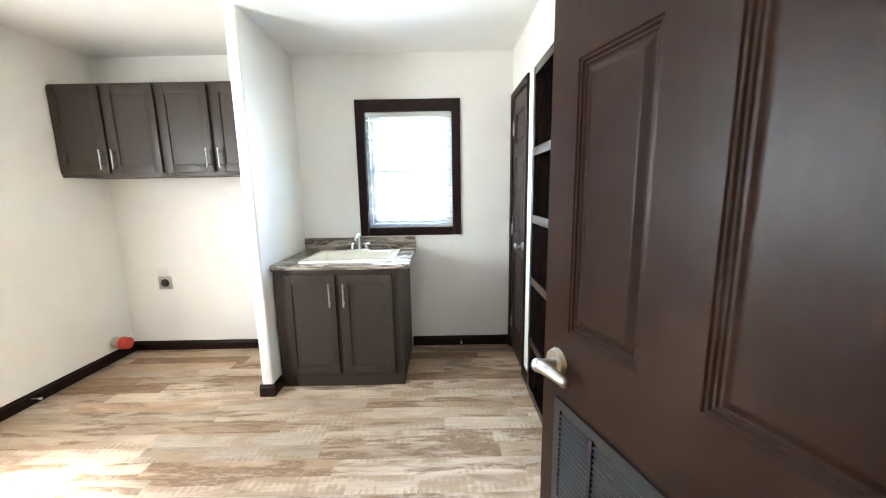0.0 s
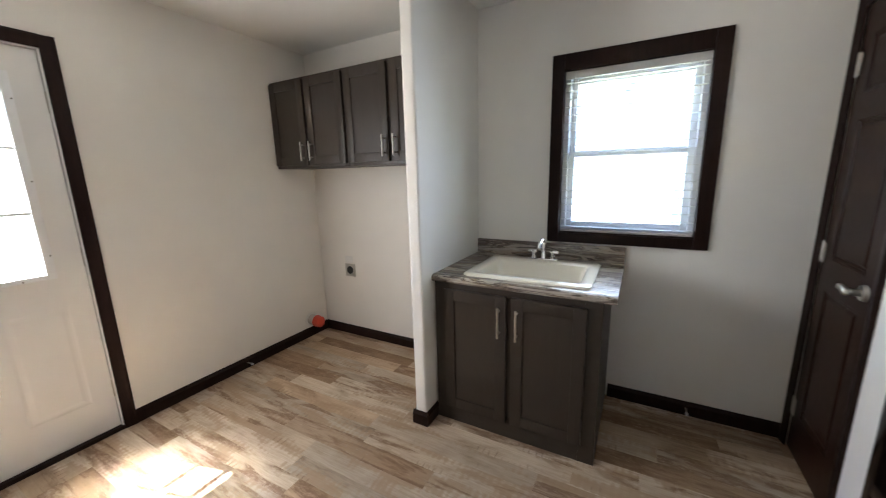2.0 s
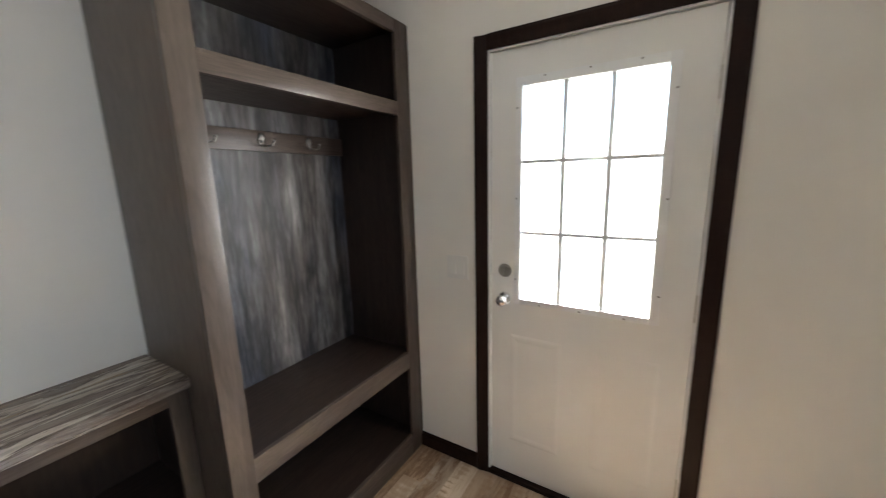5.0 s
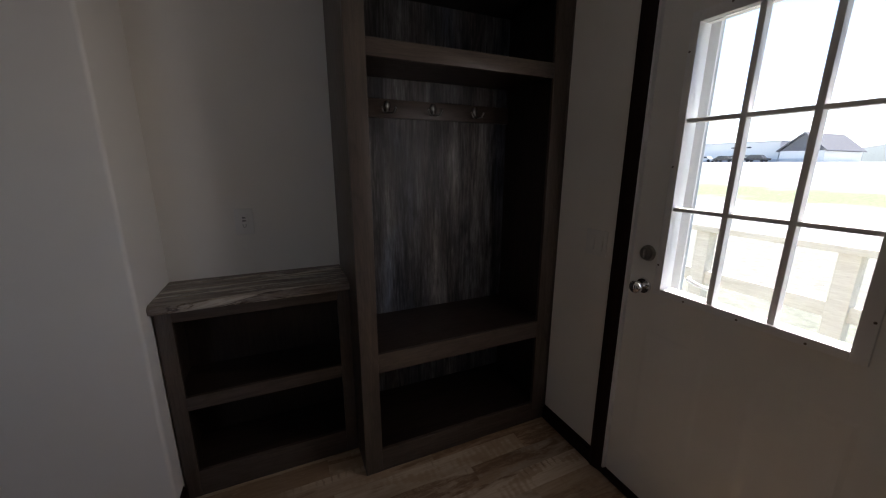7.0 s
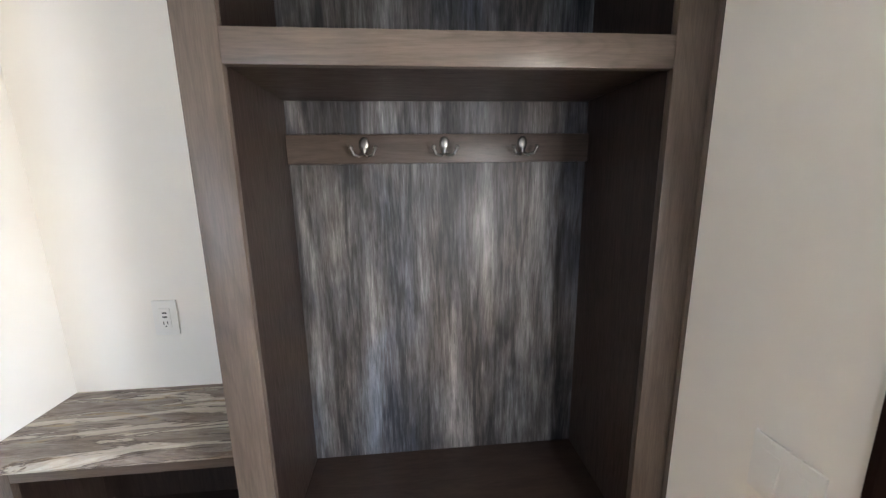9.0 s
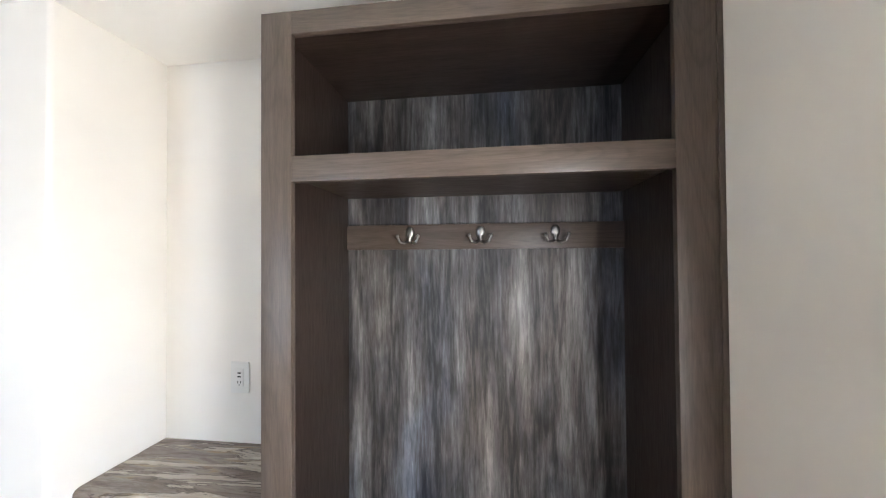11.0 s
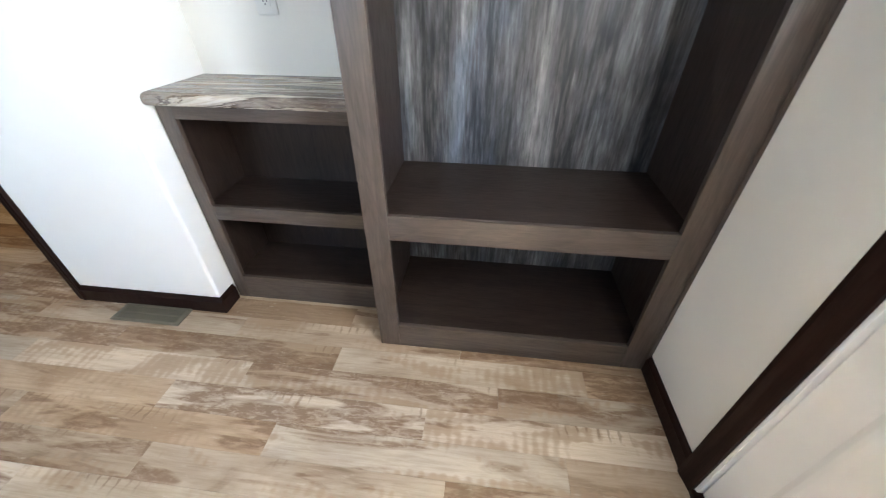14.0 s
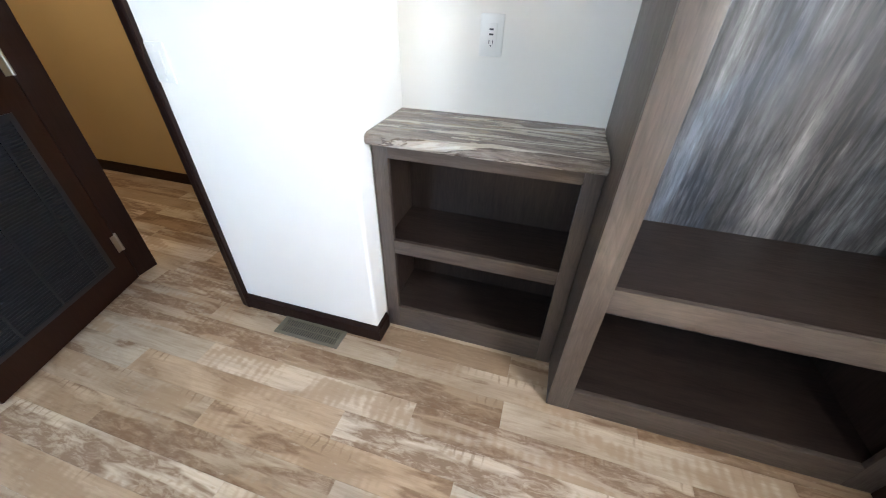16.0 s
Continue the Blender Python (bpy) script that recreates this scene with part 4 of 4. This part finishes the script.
sink = thing("utility_sink", pose(0, 0, 0), "cream drop-in utility sink in the worktop", "sink")
bm = bmesh.new()
loops = []
for inset, z, r in ((-0.030, CZ + 0.0005, 0.035), (-0.028, CZ + 0.008, 0.034), (-0.022, CZ + 0.012, 0.032), (0.020, CZ + 0.012, 0.030), (0.030, CZ + 0.006, 0.030),
                    (0.040, CZ - 0.03, 0.035), (0.055, CZ - 0.22, 0.05), (0.080, CZ - 0.245, 0.05)):
    loops.append(rounded_loop(bm, SX0 + inset, SX1 - inset, SY0 + inset, SY1 - inset - (0.045 if inset > 0 else 0), z, r))
loft(bm, loops)
part("basin", bm, M_SINK, sink)
part("drain", rod(bmesh.new(), (0.05, 3.19, CZ - 0.2445), (0.05, 3.19, CZ - 0.240), 0.045, 0.040, 24), M_CHROME, sink, "round metal drain")

tap = thing("faucet", pose(0.05, 3.425, CZ + 0.012), "chrome two-handle faucet behind the sink", "faucet")
part("base_plate", boxes((-0.085, 0.085, -0.024, 0.024, 0.0, 0.012), bevel=0.005), M_CHROME, tap)
bm = rod(bmesh.new(), (0, 0, 0.01), (0, 0, 0.075), 0.016, 0.013)
tube(bm, [(0, 0, 0.07), (0, -0.012, 0.115), (0, -0.045, 0.128), (0, -0.095, 0.112), (0, -0.115, 0.088)], 0.0115, 12)
ball(bm, (0, 0.0, 0.105), 0.017, 1, 1, 1.2)
part("spout", bm, M_CHROME, tap)
for s in (-1, 1):
    bm = rod(bmesh.new(), (s * 0.055, 0, 0.01), (s * 0.055, 0, 0.045), 0.017, 0.013)
    box(bm, s * 0.055 - 0.018, s * 0.055 + s * 0.035 if s > 0 else s * 0.055 + 0.018, -0.011, 0.011, 0.045, 0.060, bevel=0.005)
    if s < 0:
        box(bm, s * 0.055 - 0.035, s * 0.055, -0.010, 0.010, 0.046, 0.059, bevel=0.004)
    part("tap_handle", bm, M_CHROME, tap)

# ---- dryer outlet, duct and plates ----
do = thing("dryer_outlet", pose(-1.645, YF, 0.600), "steel dryer socket plate on the wall", "outlet")
part("plate", boxes((-0.056, 0.056, -0.006, 0, -0.056, 0.056), bevel=0.003), M_NICKEL, do)
part("socket", rod(bmesh.new(), (0, -0.006, 0), (0, -0.012, 0), 0.034, 0.032, 24), M_BLACK, do, "round black socket")
bp = thing("blank_plate", pose(-1.655, YF, 0.695), "small white wall plate above the dryer socket", "outlet")
part("plate", boxes((-0.042, 0.042, -0.004, 0, -0.030, 0.030), bevel=0.002), M_PLASTIC, bp)
duct = thing("dryer_duct", pose(XL, 3.375, 0.150), "grey dryer duct stub with a red cap", "duct")
part("collar", rod(bmesh.new(), (0, 0, 0), (0.004, 0, 0), 0.066, 0.065, 28), M_PLASTIC, duct)
part("pipe", rod(bmesh.new(), (0.003, 0, 0), (0.075, 0, -0.004), 0.046, 0.046, 28), M_FOIL, duct)
bm = rod(bmesh.new(), (0.068, 0, -0.004), (0.118, 0, -0.006), 0.048, 0.047, 28)
rod(bm, (0.066, 0, -0.004), (0.072, 0, -0.004), 0.052, 0.052, 28)
ball(bm, (0.114, 0, -0.006), 0.045, 0.30, 1, 1, 20)
part("cap", bm, M_RED, duct, "red plastic cap")
for x, y, way in ((XL + 0.013, 2.74, (1, 0)), (0.86, YF - 0.013, (0, -1))):
    ds = thing("door_stop", pose(x, y, 0.045), "small spring door stop on the baseboard", "door stop")
    part("post", rod(bmesh.new(), (0, 0, 0), (way[0] * 0.05, way[1] * 0.05, 0), 0.004), M_NICKEL, ds)
    part("tip", rod(bmesh.new(), (way[0] * 0.05, way[1] * 0.05, 0), (way[0] * 0.065, way[1] * 0.065, 0), 0.008), M_RUBBER, ds, "white rubber tip")


def switch_plate(m, gangs, label):
    sp = thing("light_switch", m, label, "light switch")
    w = 0.036 if gangs == 1 else 0.058
    part("plate", boxes((-w, w, -0.006, 0, -0.058, 0.058), bevel=0.003), M_PLASTIC, sp)
    for i in range(gangs):
        x = (i - (gangs - 1) / 2) * 0.046
        bm = extruded([(-0.006, -0.033), (-0.012, -0.033), (-0.007, 0.033), (-0.006, 0.033)], "x", x - 0.016, x + 0.016)
        part("rocker", bm, M_PLASTIC, sp, shade=False)
        for z in (-0.048, 0.048):
            part("screw", rod(bmesh.new(), (x, -0.006, z), (x, -0.0075, z), 0.003, seg=8), M_PLASTIC, sp)
    return sp


switch_plate(pose(XL, 1.018, 1.078, 0, 0, 90), 2, "white double rocker switch beside the garden door")
switch_plate(pose(0.415, YE, 1.072, 0, 0, 180), 1, "white single rocker switch beside the doorway")
ol = thing("usb_outlet", pose(-0.549, YR, 1.154, 0, 0, 180), "white socket with two charging ports above the low cabinet", "outlet")
part("plate", boxes((-0.038, 0.038, -0.006, 0, -0.060, 0.060), bevel=0.003), M_PLASTIC, ol)
part("insert", boxes((-0.017, 0.017, -0.0085, -0.006, -0.034, 0.034), bevel=0.001), M_PLASTIC, ol)
for z in (0.018, 0.004):
    part("charging_port", boxes((-0.007, 0.007, -0.0092, -0.0085, z - 0.0025, z + 0.0025)), M_BLACK, ol)
for x in (-0.006, 0.006):
    part("slot", boxes((x - 0.0012, x + 0.0012, -0.0092, -0.0085, -0.022, -0.012)), M_BLACK, ol)
part("slot", rod(bmesh.new(), (0, -0.0085, -0.028), (0, -0.0092, -0.028), 0.0025, seg=8), M_BLACK, ol)

# ---- low bookcase in the recess ----
LX0, LX1, LY = -0.962, XC - 0.006, 0.575
low = thing("low_bookcase", pose(0, 0, 0), "low grey-brown oak bookcase with one shelf", "bookcase")
# sides, back and shelves: oak coloured darker for the shade of the recess
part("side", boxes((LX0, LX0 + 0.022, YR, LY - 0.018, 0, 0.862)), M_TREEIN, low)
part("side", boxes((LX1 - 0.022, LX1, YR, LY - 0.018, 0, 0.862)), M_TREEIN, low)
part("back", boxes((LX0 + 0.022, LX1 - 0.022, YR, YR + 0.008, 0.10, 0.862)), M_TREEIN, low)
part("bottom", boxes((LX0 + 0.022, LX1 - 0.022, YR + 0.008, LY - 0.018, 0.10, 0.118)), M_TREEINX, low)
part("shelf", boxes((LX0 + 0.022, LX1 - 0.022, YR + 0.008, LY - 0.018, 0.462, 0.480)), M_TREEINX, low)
part("stile", boxes((LX0, LX0 + 0.055, LY - 0.018, LY, 0, 0.862), bevel=0.0015), M_TREE, low)
part("stile", boxes((LX1 - 0.055, LX1, LY - 0.018, LY, 0, 0.862), bevel=0.0015), M_TREE, low)
for z0, z1 in ((0.0, 0.122), (0.422, 0.482), (0.815, 0.862)):
    part("rail", boxes((LX0 + 0.055, LX1 - 0.055, LY - 0.0185, LY - 0.0005, z0, z1), bevel=0.0015), M_TREEX, low)
ltop = thing("bookcase_worktop", pose(0, 0, 0), "brown-grey veined laminate top on the low bookcase", "worktop")
part("top", boxes((LX0 + 0.001, XC - 0.001, YR, 0.580, 0.862, 0.902)), M_LAM, ltop, shade=False)
edge = [(0.580, 0.862), (0.580, 0.902), (0.588, 0.902), (0.600, 0.898), (0.607, 0.890), (0.608, 0.876), (0.603, 0.866), (0.594, 0.862)]
part("rolled_edge", extruded(edge, "x", LX0 + 0.001, XC - 0.001), M_LAM, ltop, shade=False)

# ---- hall tree ----
TX0, TX1, TY = XL + 0.006, -0.963, 0.766
tree = thing("hall_tree", pose(0, 0, 0), "tall grey-brown oak hall tree with bench and hooks", "hall tree")
part("side", boxes((TX1 - 0.020, TX1 - 0.001, YR + 0.012, TY - 0.019, 0, 2.205), bevel=0.001), M_TREE, tree)
# inner boards take the oak copy that has the cabinet's shade in its colour
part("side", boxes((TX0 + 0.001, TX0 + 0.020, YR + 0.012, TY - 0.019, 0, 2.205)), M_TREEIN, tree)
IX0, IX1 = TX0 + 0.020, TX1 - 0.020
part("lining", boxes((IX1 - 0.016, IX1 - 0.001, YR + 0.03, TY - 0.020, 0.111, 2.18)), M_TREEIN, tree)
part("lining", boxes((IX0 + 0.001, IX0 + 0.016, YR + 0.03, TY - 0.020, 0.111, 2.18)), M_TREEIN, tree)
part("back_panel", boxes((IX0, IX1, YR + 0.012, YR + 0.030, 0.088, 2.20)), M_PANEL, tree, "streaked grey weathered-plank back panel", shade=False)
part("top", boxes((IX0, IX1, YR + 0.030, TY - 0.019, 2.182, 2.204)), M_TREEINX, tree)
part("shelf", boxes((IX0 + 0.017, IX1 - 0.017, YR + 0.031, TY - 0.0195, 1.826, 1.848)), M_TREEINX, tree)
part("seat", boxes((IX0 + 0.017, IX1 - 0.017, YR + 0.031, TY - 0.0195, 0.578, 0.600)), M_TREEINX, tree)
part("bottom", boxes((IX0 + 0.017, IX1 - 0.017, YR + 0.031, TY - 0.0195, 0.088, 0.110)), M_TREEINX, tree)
part("stile", boxes((TX1 - 0.078, TX1, TY - 0.019, TY, 0, 2.21), bevel=0.0015), M_TREE, tree)
part("stile", boxes((TX0, TX0 + 0.086, TY - 0.019, TY, 0, 2.21), bevel=0.0015), M_TREE, tree)
for z0, z1 in ((0.0, 0.114), (0.517, 0.606), (1.798, 1.860), (2.155, 2.21)):
    part("rail", boxes((TX0 + 0.086, TX1 - 0.078, TY - 0.0195, TY - 0.0005, z0, z1), bevel=0.0015), M_TREEX, tree)
part("scribe_strip", boxes((XL + 0.0005, TX0 + 0.006, TY - 0.015, TY + 0.004, 0.0, 2.205), bevel=0.001), M_TREE, tree)
board = part("hook_board", boxes((IX0 + 0.017, IX1 - 0.017, YR + 0.030, YR + 0.048, 1.640, 1.727), bevel=0.002), M_TREEX, tree)
for hx in (-1.232, -1.478, -1.725):
    y = YR + 0.048
    bm = ball(bmesh.new(), (hx, y + 0.003, 1.697), 0.0150, 1, 0.42, 1.45, 18)
    rod(bm, (hx, y + 0.004, 1.685), (hx, y + 0.009, 1.667), 0.010, 0.006)
    for s in (-1, 1):
        tube(bm, [(hx, y + 0.006, 1.670), (hx + s * 0.014, y + 0.024, 1.661), (hx + s * 0.028, y + 0.034, 1.665), (hx + s * 0.036, y + 0.036, 1.683)], 0.0038, 10)
        ball(bm, (hx + s * 0.036, y + 0.036, 1.685), 0.006)
    part("coat_hook", bm, M_HOOK, board, "brushed nickel double coat hook")

# ---- shelf niche in the east wall ----
NY0, NY1, NZ1 = 2.152, 2.828, 2.035
nb = thing("shelf_unit", pose(0, 0, 0), "built-in glossy espresso shelf unit with five bays", "shelving")
NX = XR - 0.018
part("side", boxes((XR + 0.002, 1.66, 2.185, 2.200, 0.0, 2.005)), M_SHELF, nb)
part("side", boxes((XR + 0.002, 1.66, 2.780, 2.795, 0.0, 2.005)), M_SHELF, nb)
part("back", boxes((1.652, 1.66, 2.200, 2.780, 0.0, 2.005)), M_SHELF, nb)
part("top", boxes((XR + 0.002, 1.652, 2.200, 2.780, 1.988, 2.005)), M_SHELF, nb)
part("bottom", boxes((XR + 0.002, 1.652, 2.200, 2.780, 0.0, 0.035)), M_SHELF, nb)
part("stile", boxes((NX, XR + 0.001, NY0, NY0 + 0.062, 0.0, NZ1), bevel=0.0015), M_SHELF, nb)
part("stile", boxes((NX, XR + 0.001, NY1 - 0.040, NY1, 0.0, NZ1), bevel=0.0015), M_SHELF, nb)
part("rail", boxes((NX, XR + 0.001, NY0 + 0.062, NY1 - 0.040, 1.985, NZ1), bevel=0.0015), M_SHELF, nb)
part("rail", boxes((NX, XR + 0.001, NY0 + 0.062, NY1 - 0.040, 0.0, 0.05), bevel=0.0015), M_SHELF, nb)
for z in (0.385, 0.785, 1.175, 1.575):
    part("shelf", boxes((XR + 0.0012, 1.652, 2.200, 2.780, z - 0.02, z)), M_SHELF, nb)
    part("rail", boxes((NX, XR + 0.001, NY0 + 0.062, NY1 - 0.040, z - 0.045, z + 0.004), bevel=0.0015), M_SHELF, nb)

# ---- outside ----


def ground_height(x):
    return -0.7 + 2.4 * max(0.0, min(1.0, (-x - 12) / 46.0)) ** 1.2 + 0.3 * max(0.0, min(1.0, (-x - 58) / 36.0))


bm = bmesh.new()
xs = [-2500, -900, -400, -200, -120, -94, -80, -70, -58, -50, -40, -32, -26, -20, -16, -12, -8, -2.5, 5, 20, 60, 300, 2500]
ys = [-2500, -600, -150, -60, -20, 0, 20, 60, 150, 600, 2500]
grid = [[bm.verts.new((x, y, ground_height(x))) for y in ys] for x in xs]
for i in range(len(xs) - 1):
    for j in range(len(ys) - 1):
        bm.faces.new((grid[i][j], grid[i + 1][j], grid[i + 1][j + 1], grid[i][j + 1]))
structure("ground", bm, M_GROUND, "grass, dirt and pale gravel yard outside", "ground")

rail = thing("timber_railing", pose(0, 0, -0.7), "pale timber yard railing on posts", "railing")
part("top_rail", boxes((-3.56, -3.42, -3.4, 3.2, 1.66, 1.70), bevel=0.004), M_TIMBER, rail)
part("lower_rail", boxes((-3.51, -3.47, -3.4, 3.2, 1.28, 1.37), bevel=0.004), M_TIMBER, rail)
for y in (-3.2, -1.9, -0.6, 0.62, 1.36, 2.6):
    part("post", boxes((-3.535, -3.445, y - 0.045, y + 0.045, 0, 1.66), bevel=0.004), M_TIMBER, rail)

hallb = thing("warehouse", pose(-98, 0, 2.0), "long low white steel warehouse across the yard", "building")
part("wall", boxes((-22, 0, -120, -41.2, 0, 4.2)), M_SIDING, hallb)
part("roof", boxes((-22.4, 0.3, -120.4, -40.9, 4.2, 4.45), bevel=0.05), M_STEEL, hallb)
part("base_band", boxes((0, 0.05, -120, -50.5, 0, 0.6), (0, 0.05, -46.2, -41.2, 0, 0.6)), M_STEEL, hallb)
dr = part("loading_door", boxes((0, 0.06, -50.3, -46.4, 0, 1.7)), M_WHITE, hallb)
for k in range(4):
    for q in range(2):
        part("pane", boxes((0.06, 0.09, -50.1 + k * 0.95, -49.4 + k * 0.95, 1.2 - q * 0.55, 1.5 - q * 0.55)), M_DARKGLASS, dr)
for k, (ya, yb) in enumerate(((-50.4, -49.6), (-49.4, -48.3), (-48.1, -47.5), (-47.3, -46.4))):
    part("sign_bar", boxes((0.02, 0.08, ya, yb, 3.05, 3.35)), M_DARKGLASS, hallb)
part("downpipe", boxes((0.0, 0.16, -57.2, -57.0, 0, 4.2)), M_STEEL, hallb)

gable = thing("gabled_building", pose(-97, 0, 2.0), "white building with a grey gabled roof", "building")
part("wall", boxes((-16, 0, -40.6, -33.6, 0, 2.2)), M_SIDING, gable)
part("gable_wall", extruded([(-40.6, 2.2), (-37.1, 5.4), (-33.6, 2.2)], "x", -0.3, 0.0), M_ROOF, gable, "grey boarded gable", shade=False)
part("roof", extruded([(-41.1, 2.05), (-41.1, 2.25), (-37.1, 5.85), (-33.1, 2.25), (-33.1, 2.05), (-37.1, 5.45)], "x", -16.4, 0.5), M_ROOF, gable, shade=False)
part("base_band", boxes((0, 0.05, -40.6, -34.4, 0, 0.7)), M_STEEL, gable)


def parked_car(y, s, mat, label):
    c = thing("parked_car", pose(-94.5, y, 2.0), label, "car", "cars before the warehouse")
    bm = extruded([(-2.1, 0.35), (2.1, 0.35), (2.15, 0.75), (1.3, 0.85), (0.7, 1.35 * s), (-1.0, 1.38 * s), (-1.7, 0.9), (-2.15, 0.8)], "x", -0.85, 0.85)
    part("body", bm, mat, c, shade=False)
    part("side_window", extruded([(-1.4, 0.9), (1.1, 0.9), (0.65, 1.26 * s), (-0.95, 1.28 * s)], "x", 0.85, 0.87), M_DARKGLASS, c, shade=False)
    for yy in (-1.35, 1.3):
        for x in (-0.8, 0.8):
            part("wheel", rod(bmesh.new(), (x - 0.1, yy, 0.33), (x + 0.1, yy, 0.33), 0.33, seg=16), M_TYRE, c)


for y, s, mt, lb in ((-49.4, 1.0, M_CAR, "dark car parked before the warehouse"), (-43.2, 1.1, M_CAR, "dark car parked before the warehouse"), (-53.8, 1.0, M_STEEL, "pale car parked before the warehouse"),
                     (-58.0, 1.15, M_CAR, "tall dark car parked by the warehouse"), (-62.5, 1.0, M_STEEL, "pale car parked before the warehouse")):
    parked_car(y, s, mt, lb)

bm = bmesh.new()
prof = []
for i in range(60):
    y = -420 + i * 14
    prof.append((y, 14 + 17 * math.exp(-((y + 30) / 55) ** 2) + 6 * noise.noise((y * 0.02, 0, 0)) + 2.0 * noise.noise((y * 0.11, 3, 0))))
lo = [bm.verts.new((-330, y, 0)) for y, z in prof]
hi = [bm.verts.new((-380, y, z)) for y, z in prof]
bk = [bm.verts.new((-470, y, 0)) for y, z in prof]
for i in range(len(prof) - 1):
    bm.faces.new((lo[i], lo[i + 1], hi[i + 1], hi[i]))
    bm.faces.new((hi[i], hi[i + 1], bk[i + 1], bk[i]))
tagged(part("backdrop", bm, M_HILL), "wooded hills on the horizon", "hills", kind="structure")

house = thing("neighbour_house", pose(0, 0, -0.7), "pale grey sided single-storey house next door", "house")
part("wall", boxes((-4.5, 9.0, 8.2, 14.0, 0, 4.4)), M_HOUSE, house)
part("roof", extruded([(7.8, 4.4), (11.1, 5.9), (14.4, 4.4)], "x", -4.9, 9.4), M_ROOF, house, shade=False)
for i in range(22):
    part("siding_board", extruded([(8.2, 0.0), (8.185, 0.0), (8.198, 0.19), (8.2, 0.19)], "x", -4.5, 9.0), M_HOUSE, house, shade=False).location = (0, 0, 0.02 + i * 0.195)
for x in (0.40, 2.6):
    wdw = part("window", boxes((x - 0.05, x + 0.6, 8.15, 8.186, 1.15, 1.85)), M_VINYL, house)
    part("pane", boxes((x, x + 0.55, 8.143, 8.152, 1.2, 1.8)), M_STEEL, wdw)

# ---- floor planks ----
random.seed(4)
PW, PL = 0.108, 0.94
JOINTS = {12: -0.25, 13: 0.24, 11: -0.494, 10: -0.81}   # where some rows have a joint
made = {}


def plank(x0, x1, y0, y1):
    key = (round(x1 - x0, 3), round(y1 - y0, 3))
    if key not in made:
        w, d = key
        bm = bmesh.new()
        g = 0.0002
        c = 0.0005
        lo = [bm.verts.new(p) for p in ((g, g, -0.0072), (w - g, g, -0.0072), (w - g, d - g, -0.0072), (g, d - g, -0.0072))]
        mid = [bm.verts.new(p) for p in ((g, g, -c), (w - g, g, -c), (w - g, d - g, -c), (g, d - g, -c))]
        up = [bm.verts.new(p) for p in ((g + c, g + c, 0), (w - g - c, g + c, 0), (w - g - c, d - g - c, 0), (g + c, d - g - c, 0))]
        for a, b in ((lo, mid), (mid, up)):
            for i in range(4):
                bm.faces.new((a[i], a[(i + 1) % 4], b[(i + 1) % 4], b[i]))
        bm.faces.new(up)
        me = bpy.data.meshes.new("plank")
        bm.to_mesh(me)
        bm.free()
        me.materials.append(M_FLOOR)
        made[key] = me
    ob = new("plank", made[key])
    ob.parent = floor
    ob.location = (x0, y0, 0)


y = -0.274
row = 0
while y < YF - 0.001:
    y1 = min(y + PW, YF)
    xa = XL if y > YR else -0.02
    xb = 4.19 if y1 < YE - 0.02 else 1.70
    x = xa - random.uniform(0.05, 0.9)
    if row in JOINTS:
        x = JOINTS[row] - PL * math.ceil((JOINTS[row] - xa) / PL)
    while x < xb:
        a, b = max(x, xa), min(x + PL, xb)
        if b - a > 0.02:
            plank(a, b, y, y1)
        x += PL
    y, row = y1, row + 1
